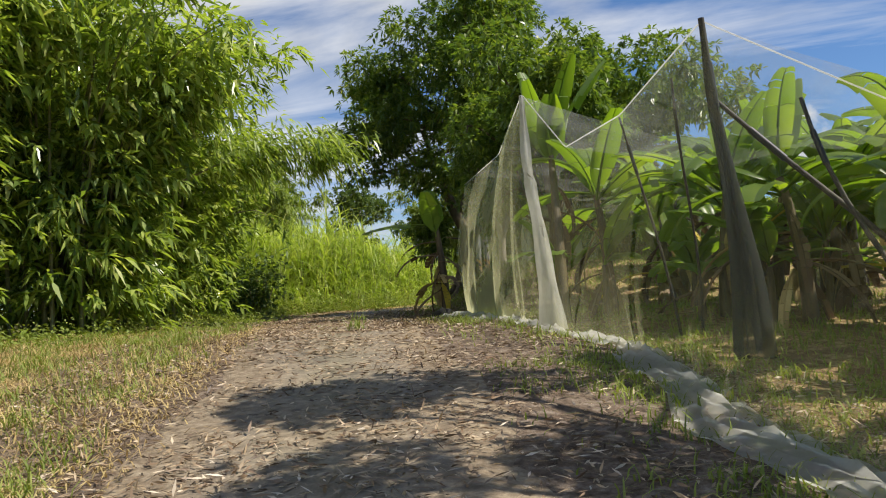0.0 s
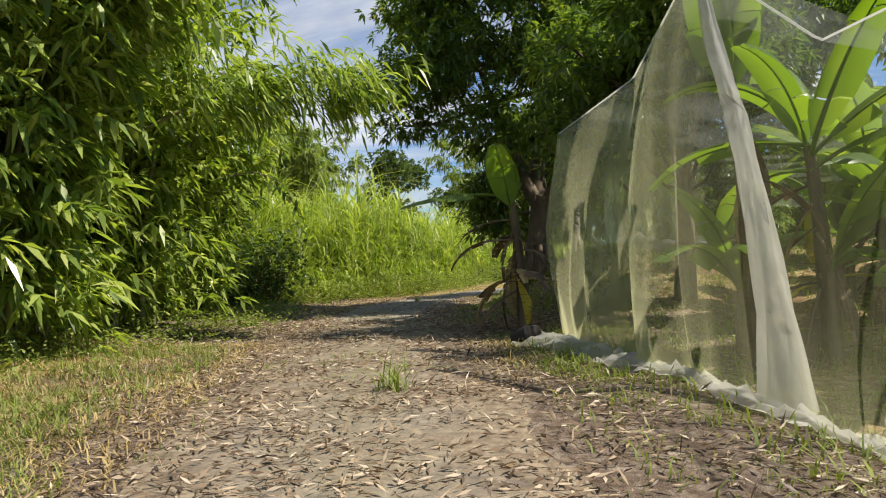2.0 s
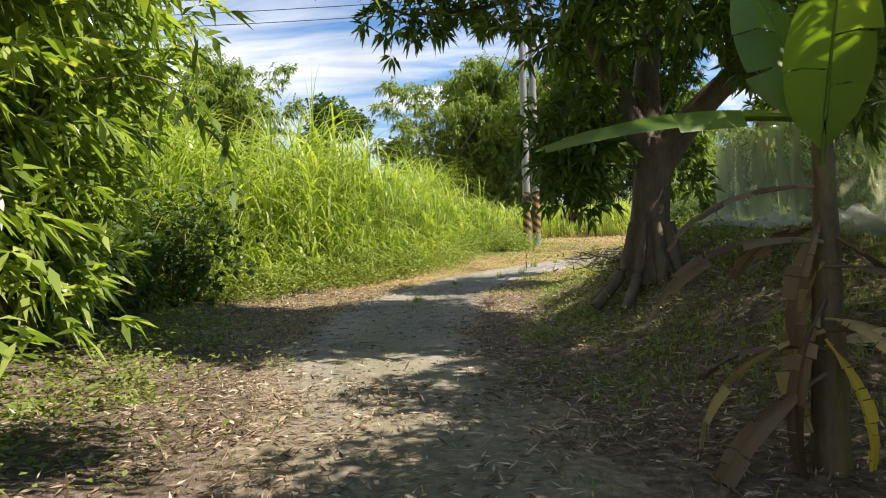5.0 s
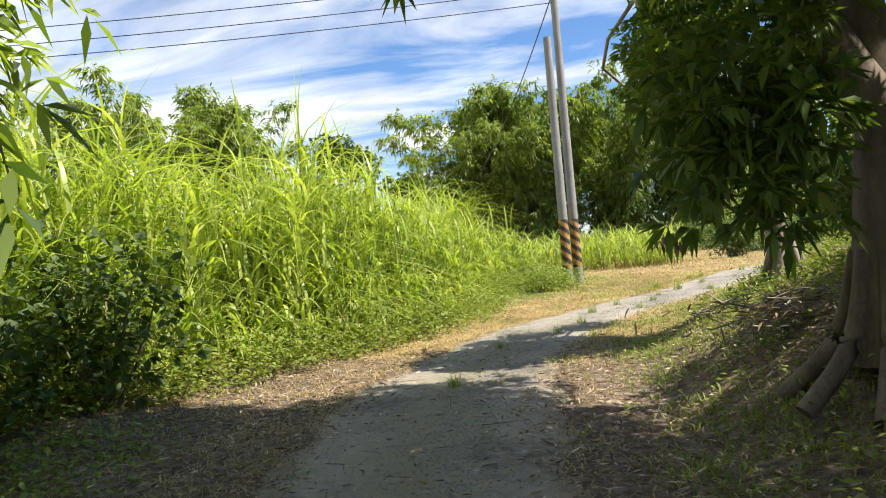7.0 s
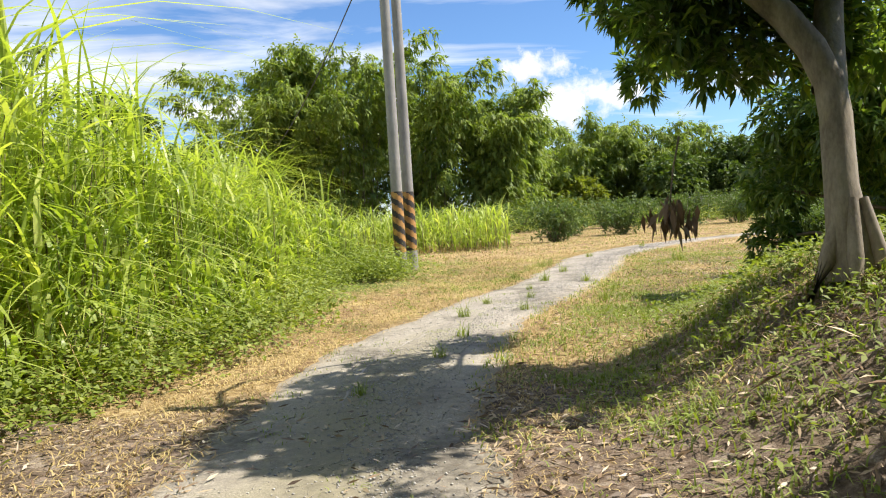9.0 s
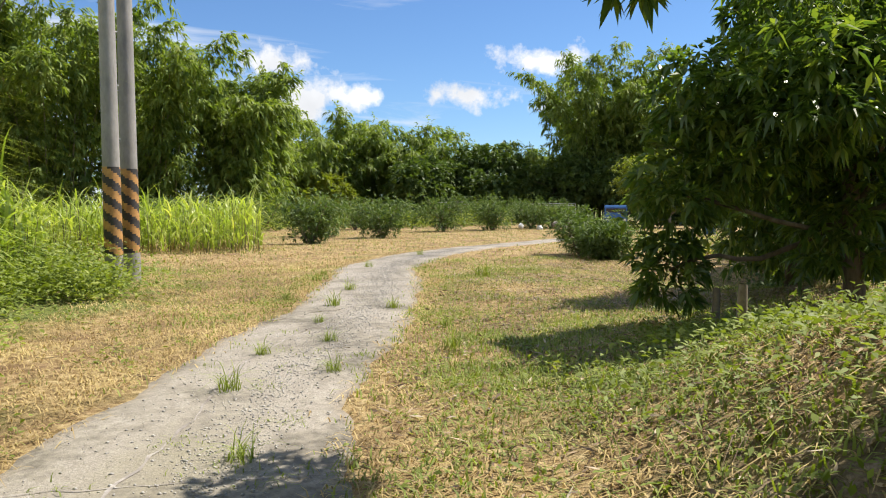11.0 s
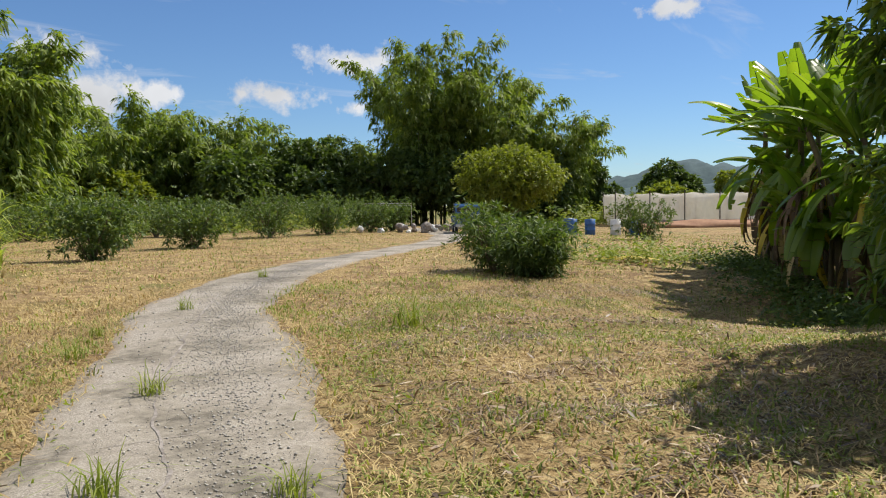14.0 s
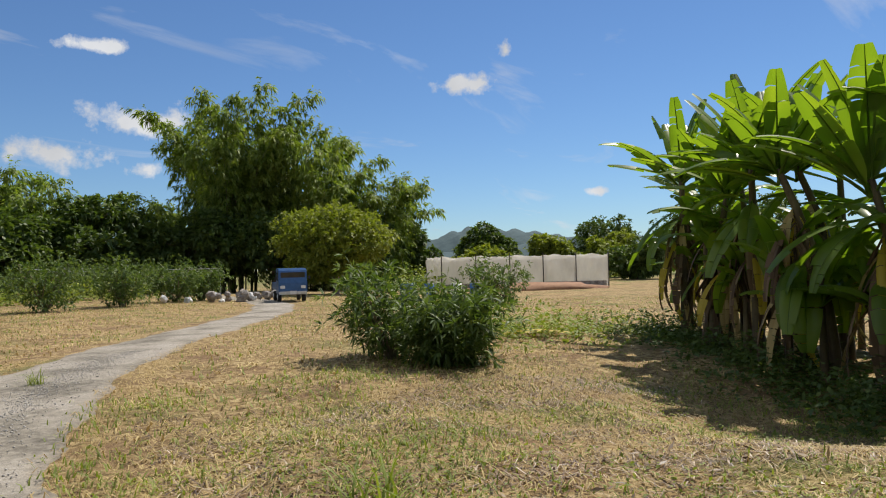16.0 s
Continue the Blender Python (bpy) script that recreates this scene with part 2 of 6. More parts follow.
m, nt, bsdf, out = material("dark_glass")
bsdf.inputs["Base Color"].default_value = (0.02, 0.025, 0.03, 1)
bsdf.inputs["Roughness"].default_value = 0.08
GLASS = m
m, nt, bsdf, out = material("lamp_lens")
bsdf.inputs["Base Color"].default_value = (0.7, 0.7, 0.68, 1)
bsdf.inputs["Roughness"].default_value = 0.15
LENS = m


def net_material(name, colour, open_part, folds, weave=""):
    m, nt, bsdf, out = material(name)
    t = tex(nt, folds, 5.0, 0.65, stretch=(1, 1, 0.35))
    bsdf.inputs["Base Color"].default_value = (*colour, 1)
    bsdf.inputs["Roughness"].default_value = 0.7
    trans = nt.nodes.new("ShaderNodeBsdfTranslucent")
    trans.inputs["Color"].default_value = (*colour, 1)
    cloth = nt.nodes.new("ShaderNodeMixShader")
    cloth.inputs[0].default_value = 0.7
    nt.links.new(bsdf.outputs[0], cloth.inputs[1])
    nt.links.new(trans.outputs[0], cloth.inputs[2])
    clear = nt.nodes.new("ShaderNodeBsdfTransparent")
    mixs = nt.nodes.new("ShaderNodeMixShader")
    mr = nt.nodes.new("ShaderNodeMapRange")
    mr.inputs[1].default_value, mr.inputs[2].default_value = 0.3, 0.7
    mr.inputs[3].default_value, mr.inputs[4].default_value = 1 - open_part - 0.10, 1 - open_part + 0.14
    nt.links.new(t.outputs["Fac"], mr.inputs[0])
    cover_ = mr.outputs[0]
    if weave:
        layer = nt.nodes.new("ShaderNodeAttribute")
        layer.attribute_name = weave
        cover_ = calc(nt, "MULTIPLY", cover_, layer.outputs["Fac"], True)
    nt.links.new(cover_, mixs.inputs[0])
    nt.links.new(clear.outputs[0], mixs.inputs[1])
    nt.links.new(cloth.outputs[0], mixs.inputs[2])
    nt.links.new(mixs.outputs[0], out.inputs["Surface"])
    return m


NET = net_material("insect_net", (0.80, 0.78, 0.47), 0.56, 1.6, "layers")
# the same pale net against the light: its shade is put into the colour
BACKLIT_NET = net_material("backlit_net", (0.09, 0.10, 0.09), 0.5, 3.0)
ROOF_NET = net_material("stretched_net", (0.36, 0.37, 0.34), 0.90, 1.2)
NET_ROLL = net_material("gathered_net", (0.76, 0.75, 0.68), 0.45, 4.0)
HOUSE_NET = net_material("house_net", (0.62, 0.60, 0.55), 0.30, 0.8)

# ground: dry mown grass, green patches, litter and bare soil; the masks come with the mesh
m, nt, bsdf, out = material("ground_soil_and_grass")
patch = tex(nt, 0.55, 6.0, 0.6, coords="World")
fine = tex(nt, 9.0, 6.0, 0.75, coords="World")
grain = tex(nt, 60.0, 4.0, 0.7, coords="World")
dry = ramp(nt, fine.outputs["Fac"], ((0.34, (0.09, 0.055, 0.03)), (0.48, (0.29, 0.20, 0.09)), (0.64, (0.54, 0.42, 0.22))))
rust = tex(nt, 1.1, 5.0, 0.65, coords="World")
dry = blend(nt, calc(nt, "MULTIPLY", calc(nt, "SUBTRACT", rust.outputs["Fac"], 0.48), 6.0, True), dry, blend(nt, fine.outputs["Fac"], (0.10, 0.055, 0.035), (0.30, 0.19, 0.105)))
green = ramp(nt, fine.outputs["Fac"], ((0.3, (0.07, 0.09, 0.025)), (0.7, (0.20, 0.22, 0.06))))
brown = ramp(nt, fine.outputs["Fac"], ((0.32, (0.07, 0.05, 0.035)), (0.5, (0.17, 0.125, 0.09)), (0.68, (0.33, 0.27, 0.21))))
ag = nt.nodes.new("ShaderNodeAttribute")
ag.attribute_name = "litter"
al = nt.nodes.new("ShaderNodeAttribute")
al.attribute_name = "green"
gm = calc(nt, "MULTIPLY", calc(nt, "ADD", calc(nt, "SUBTRACT", patch.outputs["Fac"], 0.62), calc(nt, "MULTIPLY", al.outputs["Fac"], 0.42)), 5.0, True)
col = blend(nt, gm, dry, green)
lm = calc(nt, "MULTIPLY", calc(nt, "ADD", calc(nt, "SUBTRACT", calc(nt, "ADD", patch.outputs["Fac"], calc(nt, "MULTIPLY", fine.outputs["Fac"], 0.4)), 0.95), calc(nt, "MULTIPLY", ag.outputs["Fac"], 0.75)), 3.0, True)
col = blend(nt, lm, col, brown)
nt.links.new(col, bsdf.inputs["Base Color"])
bsdf.inputs["Roughness"].default_value = 0.95
bsdf.inputs["Specular IOR Level"].default_value = 0.15
bump(nt, bsdf, calc(nt, "ADD", fine.outputs["Fac"], calc(nt, "MULTIPLY", grain.outputs["Fac"], 0.4)), 0.8, 0.05)
GROUND = m

# road: worn concrete with exposed gravel, moss and silt
m, nt, bsdf, out = material("worn_concrete_road")
patch = tex(nt, 0.8, 6.0, 0.62, coords="World")
fine = tex(nt, 11.0, 6.0, 0.7, coords="World")
stones = tex(nt, 70.0, 3.0, 0.8, coords="World")
base = ramp(nt, calc(nt, "ADD", calc(nt, "MULTIPLY", patch.outputs["Fac"], 0.6), calc(nt, "MULTIPLY", fine.outputs["Fac"], 0.4)),
            ((0.38, (0.13, 0.115, 0.092)), (0.5, (0.28, 0.25, 0.20)), (0.62, (0.45, 0.41, 0.34))))
gravel = ramp(nt, stones.outputs["Fac"], ((0.36, (0.13, 0.11, 0.09)), (0.5, (0.30, 0.265, 0.225)), (0.64, (0.50, 0.46, 0.40))))
gmask = calc(nt, "MULTIPLY", calc(nt, "SUBTRACT", patch.outputs["Fac"], 0.43), 6.0, True)
col = blend(nt, calc(nt, "MULTIPLY", gmask, 0.7), base, gravel)
am = nt.nodes.new("ShaderNodeAttribute")
am.attribute_name = "moss"
mmask = calc(nt, "MULTIPLY", calc(nt, "ADD", calc(nt, "SUBTRACT", calc(nt, "ADD", patch.outputs["Fac"], calc(nt, "MULTIPLY", fine.outputs["Fac"], 0.3)), 1.0), am.outputs["Fac"]), 2.2, True)
col = blend(nt, calc(nt, "MULTIPLY", mmask, 0.75), col, blend(nt, fine.outputs["Fac"], (0.10, 0.095, 0.035), (0.23, 0.20, 0.085)))
asl = nt.nodes.new("ShaderNodeAttribute")
asl.attribute_name = "silt"
smask = calc(nt, "MULTIPLY", calc(nt, "ADD", calc(nt, "SUBTRACT", calc(nt, "ADD", patch.outputs["Fac"], calc(nt, "MULTIPLY", fine.outputs["Fac"], 0.5)), 1.15), asl.outputs["Fac"]), 2.4, True)
col = blend(nt, smask, col, ramp(nt, fine.outputs["Fac"], ((0.3, (0.10, 0.075, 0.05)), (0.5, (0.22, 0.17, 0.115)), (0.7, (0.36, 0.30, 0.21)))))
nt.links.new(col, bsdf.inputs["Base Color"])
bsdf.inputs["Roughness"].default_value = 0.92
bsdf.inputs["Specular IOR Level"].default_value = 0.2
bump(nt, bsdf, calc(nt, "ADD", fine.outputs["Fac"], calc(nt, "MULTIPLY", stones.outputs["Fac"], 0.5)), 0.6, 0.02)
ROAD = m

# ---- shaping helpers ----
rng = np.random.default_rng(7)


def smooth(v, a, b):
    t = np.clip((np.asarray(v, float) - a) / (b - a), 0, 1)
    return t * t * (3 - 2 * t)


def mesh_of(name, verts, faces, mat, parent=None, label="", soft=False):
    """One mesh object from arrays; faces is an (n, k) array."""
    verts, faces = np.asarray(verts, np.float32), np.asarray(faces, np.int32)
    me = bpy.data.meshes.new(name)
    n, k = faces.shape
    me.vertices.add(len(verts))
    me.vertices.foreach_set("co", verts.ravel())
    me.loops.add(n * k)
    me.loops.foreach_set("vertex_index", faces.ravel())
    me.polygons.add(n)
    me.polygons.foreach_set("loop_start", np.arange(0, n * k, k, dtype=np.int32))
    me.polygons.foreach_set("loop_total", np.full(n, k, np.int32))
    if soft:
        me.polygons.foreach_set("use_smooth", np.ones(n, bool))
    me.materials.append(mat)
    me.update(calc_edges=True)
    ob = new(name, me)
    ob.parent = parent
    if label:
        ob["label"] = label
    return ob


def part(name, bm, mat, parent=None, label="", soft=False):
    me = bpy.data.meshes.new(name)
    if soft:
        for f in bm.faces:
            f.smooth = True
    bm.to_mesh(me)
    bm.free()
    me.materials.append(mat)
    ob = new(name, me)
    ob.parent = parent
    if label:
        ob["label"] = label
    return ob


def thing(name, at, label, category, group="", turn=0.0, kind=""):
    ob = new(name)
    ob.matrix_world = pose(*at, 0, 0, turn)
    ob.empty_display_size = 0.2
    return tagged(ob, label, category, group, kind)


def tubes(lines, sides=7):
    """Tubes along polylines: each is (points (n, 3), radii (n)). Returns verts, quads."""
    vs, fs, off = [], [], 0
    ang = np.arange(sides) * 2 * math.pi / sides
    for pts, rad in lines:
        pts, rad = np.asarray(pts, float), np.asarray(rad, float)
        d = np.gradient(pts, axis=0)
        d /= np.linalg.norm(d, axis=1)[:, None] + 1e-9
        ref = np.where(np.abs(d[:, 2:3]) > 0.9, np.array([[1.0, 0, 0]]), np.array([[0, 0, 1.0]]))
        u = np.cross(d, ref)
        u /= np.linalg.norm(u, axis=1)[:, None] + 1e-9
        w = np.cross(d, u)
        ring = pts[:, None] + rad[:, None, None] * (np.cos(ang)[None, :, None] * u[:, None] + np.sin(ang)[None, :, None] * w[:, None])
        n = len(pts)
        idx = off + np.arange(n * sides).reshape(n, sides)
        nxt = np.roll(idx, -1, axis=1)
        fs.append(np.stack([idx[:-1], nxt[:-1], nxt[1:], idx[1:]], -1).reshape(-1, 4))
        vs.append(ring.reshape(-1, 3))
        off += n * sides
    return np.concatenate(vs), np.concatenate(fs)


def wobble(a, b, n, bend, r):
    """A polyline from a to b with uneven bends."""
    a, b = np.asarray(a, float), np.asarray(b, float)
    t = np.linspace(0, 1, n)[:, None]
    p = a + (b - a) * t
    k = r.normal(0, 1, (2, 3)) * bend
    return p + np.sin(t * math.pi) * k[0] + np.sin(t * 2 * math.pi) * k[1] * 0.5


def unit(v):
    return v / (np.linalg.norm(v, axis=-1, keepdims=True) + 1e-9)


def leaf_quads(P, D, L, W, droop, r, roll=1.0):
    """Pointed leaves: base, two shoulders, tip. P, D (n, 3); L, W (n)."""
    n = len(P)
    D = unit(D)
    side = unit(np.cross(D, np.array([0, 0, 1.0]) + r.normal(0, 0.35 * roll, (n, 3))))
    nrm = np.cross(side, D)
    L, W = np.broadcast_to(L, n)[:, None], np.broadcast_to(W, n)[:, None]
    down = np.array([0, 0, -1.0]) * droop * L
    mid = P + D * L * 0.42 + down * 0.15
    tip = P + D * L + down
    v = np.stack([P, mid + side * W / 2 + nrm * W * 0.12, tip, mid - side * W / 2 + nrm * W * 0.12], 1)
    return v.reshape(-1, 3), np.arange(n * 4).reshape(n, 4)


def blades(P, H, lean, W, r, seg=4, az=None):
    """Arching grass blades as tapered strips."""
    n = len(P)
    az = r.uniform(0, 2 * math.pi, n) if az is None else az
    out = np.stack([np.cos(az), np.sin(az), np.zeros(n)], 1)
    side = np.stack([-np.sin(az), np.cos(az), np.zeros(n)], 1)
    t = np.linspace(0, 1, seg + 1)
    H, lean, W = [np.broadcast_to(q, n) for q in (H, lean, W)]
    c = P[:, None] + out[:, None] * (lean * H)[:, None, None] * (t ** 2)[None, :, None]
    c[:, :, 2] += H[:, None] * (t - lean[:, None] * 0.55 * t ** 2.6)[:]
    w = W[:, None] * (1 - t ** 1.6)[None] * 0.5 + 0.0008
    v = np.stack([c - side[:, None] * w[..., None], c + side[:, None] * w[..., None]], 2).reshape(-1, 3)
    i = np.arange(n)[:, None] * (2 * (seg + 1)) + np.arange(seg)[None] * 2
    f = np.stack([i, i + 1, i + 3, i + 2], -1).reshape(-1, 4)
    return v, f


# ---- the lie of the land ----
ROAD_LINE = np.array([(7.6, -24), (6.6, -17), (5.5, -12.5), (4.2, -9.0), (3.0, -5.5), (1.5, -1.2), (0.3, 2.2), (-0.75, 5.6), (-1.15, 8.6), (-1.05, 11.6),
                      (-0.45, 14.4), (0.35, 16.5), (1.35, 18.4), (2.35, 20.2), (3.3, 22.0), (4.15, 24.0), (5.4, 27.0), (6.8, 29.3), (9.1, 32.0), (12.2, 35.0), (15.9, 38.0), (19.6, 41.0), (24.2, 44.8), (28.5, 49.5), (32, 55), (36, 64)], float)


def spline(points, step=0.5):
    pts = np.asarray(points, float)
    p = np.vstack([2 * pts[0] - pts[1], pts, 2 * pts[-1] - pts[-2]])
    res = []
    for i in range(1, len(p) - 2):
        n = max(2, int(np.linalg.norm(p[i + 1] - p[i]) / step))
        t = np.linspace(0, 1, n, endpoint=False)[:, None]
        res.append(0.5 * (2 * p[i] + (p[i + 1] - p[i - 1]) * t + (2 * p[i - 1] - 5 * p[i] + 4 * p[i + 1] - p[i + 2]) * t ** 2
                          + (3 * p[i] - p[i - 1] - 3 * p[i + 1] + p[i + 2]) * t ** 3))
    return np.vstack(res + [pts[-1:]])


CENTRE = spline(ROAD_LINE)


def off_road(x, y):
    """Signed distance from the road's centre line, positive on its right-hand side going north."""
    x, y = np.asarray(x, float), np.asarray(y, float)
    shape = x.shape
    q = np.stack([x.ravel(), y.ravel()], 1)
    best = np.full(len(q), 1e9)
    sign = np.ones(len(q))
    a, b = CENTRE[:-1], CENTRE[1:]
    for i in range(len(a)):
        ab = b[i] - a[i]
        t = np.clip(((q - a[i]) @ ab) / (ab @ ab), 0, 1)
        d = q - (a[i] + t[:, None] * ab)
        dist = np.hypot(d[:, 0], d[:, 1])
        near = dist < best
        best[near] = dist[near]
        sign[near] = np.where(ab[0] * d[near, 1] - ab[1] * d[near, 0] < 0, 1.0, -1.0)
    return (best * sign).reshape(shape)


def height(x, y):
    x, y = np.asarray(x, float), np.asarray(y, float)
    d = off_road(x, y)
    drop = -(y + 4.0)
    z = -0.1 * np.where(drop > 0, np.minimum(drop, 14 + 0 * drop) - 0.5 * (1 - np.exp(-np.maximum(drop, 0) / 0.5)), 0)
    amp = 1.12 * smooth(y, 1.0, 6.0) * (1 - smooth(y + 0.25 * (x - 2), 12.5, 18.5))
    z = z + amp * smooth(d, 1.9, 4.6)
    z = z + 0.12 * smooth(-d, 2.2, 4.5) * smooth(y, -6, 0)
    z = z - 0.30 * smooth(d, 3.0, 15.0) * smooth(y, 15, 22) - 0.28 * smooth(y, 30, 46)
    z = z - 0.25 * smooth(d, 1.8, 3.6) * smooth(-y, 0.5, 4.0)
    z = z - 0.42 * np.exp(-(((x - 13.2) / 3.2) ** 2 + ((y - 23.2) / 2.2) ** 2))
    z = z + 0.9 * np.exp(-(((x - 11.5) / 3.0) ** 2 + ((y - 17.0) / 2.2) ** 2))
    near = np.exp(-((x - 4) ** 2 + (y - 8) ** 2) / 1800)
    rough = 0.05 * np.sin(x * 1.7 + 0.8 * np.sin(y * 1.1)) * np.sin(y * 1.3 + 0.6 * np.sin(x * 0.9)) + 0.02 * np.sin(x * 4.1 + y * 2.3) * np.sin(y * 5.3 - x)
    return z + rough * near * smooth(np.abs(d), 1.1, 2.2)


def ground_at(x, y):
    return float(height(np.array([x]), np.array([y]))[0])


def graded(lo, hi, step, far, n):
    inner = np.arange(lo, hi, step)
    g = np.geomspace(step, far, n)
    return np.concatenate([lo - np.cumsum(np.diff(np.concatenate([[0], g])))[::-1], inner, hi + np.cumsum(np.diff(np.concatenate([[0], g])))])


gx, gy = graded(-7, 20, 0.24, 3000, 34), graded(-17, 36, 0.24, 3000, 34)
X, Y = np.meshgrid(gx, gy)
Z = height(X, Y)
D0 = off_road(X, Y)
ni, nj = X.shape
idx = np.arange(ni * nj).reshape(ni, nj)
quads = np.stack([idx[:-1, :-1], idx[:-1, 1:], idx[1:, 1:], idx[1:, :-1]], -1).reshape(-1, 4)
ground = mesh_of("ground", np.stack([X, Y, Z], -1).reshape(-1, 3), quads, GROUND, soft=True)
tagged(ground, "dry mown grass with leaf litter and green weeds", "ground", kind="structure")


def litter_mask(x, y, d):
    return np.clip(np.maximum(smooth(y, 3, -1) * smooth(np.abs(d), 4.5, 2.0), smooth(y, -4, 1) * smooth(y, 15, 11) * smooth(np.abs(d), 7, 3)), 0, 1)


def green_mask(x, y, d):
    return np.clip(0.40 * smooth(d, 1.5, 2.5) * smooth(y, 4, 8) * smooth(y, 22, 15) + 0.75 * smooth(-d, 2.5, 4.0) * smooth(y, 30, 22) + 0.22 * smooth(y, 12, 20) + 0.5 * smooth(np.hypot(x, y - 10), 60, 140), 0, 1)


for key, val in (("litter", litter_mask(X, Y, D0)), ("green", green_mask(X, Y, D0))):
    ground.data.attributes.new(key, "FLOAT", "POINT").data.foreach_set("value", val.ravel().astype(np.float32))

# the road: a strip of worn concrete with ragged edges
c = CENTRE
tan = unit(np.gradient(c, axis=0))
right = np.stack([tan[:, 1], -tan[:, 0]], 1)
s = np.cumsum(np.concatenate([[0], np.linalg.norm(np.diff(c, axis=0), axis=1)]))
fine_s = np.arange(0, s[-1], 0.16)
cx = np.stack([np.interp(fine_s, s, c[:, 0]), np.interp(fine_s, s, c[:, 1])], 1)
rx = np.stack([np.interp(fine_s, s, right[:, 0]), np.interp(fine_s, s, right[:, 1])], 1)
edge = 1.22 + 0.10 * np.sin(fine_s * 1.3) + 0.06 * np.sin(fine_s * 4.1 + 1) + rng.normal(0, 0.025, len(fine_s))
edge2 = 1.22 + 0.10 * np.sin(fine_s * 1.1 + 2) + 0.06 * np.sin(fine_s * 3.7) + rng.normal(0, 0.025, len(fine_s))
narrow = np.interp(cx[:, 1], (6, 12, 18), (0.98, 0.86, 0.76))
edge, edge2 = edge * narrow, edge2 * narrow
cross = np.linspace(-1, 1, 9)
P = cx[:, None] + rx[:, None] * np.where(cross < 0, cross[None] * edge[:, None], cross[None] * edge2[:, None])[..., None]
RZ = height(P[..., 0], P[..., 1]) + 0.028 - 0.030 * np.abs(cross[None]) ** 6
n1, n2 = RZ.shape
idx = np.arange(n1 * n2).reshape(n1, n2)
road = mesh_of("road", np.concatenate([P, RZ[..., None]], -1).reshape(-1, 3),
               np.stack([idx[:-1, :-1], idx[:-1, 1:], idx[1:, 1:], idx[1:, :-1]], -1).reshape(-1, 4), ROAD, soft=True)
tagged(road, "narrow worn concrete farm track with gravel and moss", "road", kind="structure")
moss = smooth(P[..., 1], 22, 12) * (0.28 + 0.30 * np.exp(-(cross[None] / 0.45) ** 2)) + 0.05
silt = 0.62 * smooth(P[..., 1], 9, 1) + 0.62 * np.abs(cross[None]) ** 3 + 0 * RZ
road.data.attributes.new("silt", "FLOAT", "POINT").data.foreach_set("value", silt.ravel().astype(np.float32))
road.data.attributes.new("moss", "FLOAT", "POINT").data.foreach_set("value", moss.ravel().astype(np.float32))

# ---- trees and bamboo ----


def rosettes(P, N, per, L, W, droop, r):
    """Whorls of leaves at twig tips P that face along N."""
    n = len(P)
    N = unit(N)
    a = r.normal(0, 1, (n, per, 3))
    D = unit(N[:, None] * 0.55 + unit(a) * 0.9)
    Q = np.repeat(P[:, None], per, 1) + D * 0.02
    k = n * per
    return leaf_quads(Q.reshape(-1, 3), D.reshape(-1, 3), L * r.uniform(0.7, 1.2, k), W * r.uniform(0.8, 1.2, k), droop, r)


def crown_points(lobes, count, r, shell=0.28):
    """Twig tips over uneven lobes (centre, radii): places and outward ways."""
    vol = np.array([a[1][0] * a[1][1] + a[1][2] * a[1][0] for a in lobes])
    share = np.maximum(1, (count * vol / vol.sum()).astype(int))
    Ps, Ns = [], []
    for (cc, rr), k in zip(lobes, share):
        n = unit(r.normal(0, 1, (k, 3)))
        rad = 1 - np.abs(r.normal(0, shell, k))
        bumps = 1 + 0.16 * np.sin(n[:, 0] * 7 + cc[0]) * np.sin(n[:, 1] * 6 + cc[1]) + 0.10 * np.sin(n[:, 2] * 11 + cc[2] * 3)
        p = np.asarray(cc) + n * np.asarray(rr) * (rad * bumps)[:, None]
        Ps.append(p)
        Ns.append(n + np.array([0, 0, 0.25]))
    return np.concatenate(Ps), np.concatenate(Ns)


def lobes_in(centre, radii, n, size, r, low=-0.3):
    """Lobes spread over a larger dome."""
    out_ = []
    for _ in range(n):
        d = unit(r.normal(0, 1, 3))
        d[2] = max(d[2], low)
        p = np.asarray(centre) + d * np.asarray(radii) * r.uniform(0.55, 0.85)
        k = size * r.uniform(0.7, 1.25)
        out_.append((p, (k, k, k * 0.72)))
    return out_


def broadleaf(name, at, trunk_lines, lobes, tips, per, L, W, leaf_mat, bark, label, category, r, droop=0.25, group="", shell=0.28):
    t = thing(name, at, label, category, group)
    v, f = tubes(trunk_lines, 9)
    mesh_of("trunk", v, f, bark, t, soft=True)
    P, N = crown_points(lobes, tips, r, shell)
    v, f = rosettes(P, N, per, L, W, droop, r)
    mesh_of("crown", v, f, leaf_mat, t)
    return t


def limbs_to(base_line, lobes, r0, r):
    """Limbs from the upper trunk into the lobes."""
    out_ = []
    top = np.asarray(base_line[0])
    for cc, rr in lobes:
        k = r.integers(int(len(top) * 0.55), len(top))
        a = top[k]
        out_.append((wobble(a, cc, 7, 0.25, r), np.linspace(r0 * r.uniform(0.4, 0.8), 0.02, 7)))
    return out_


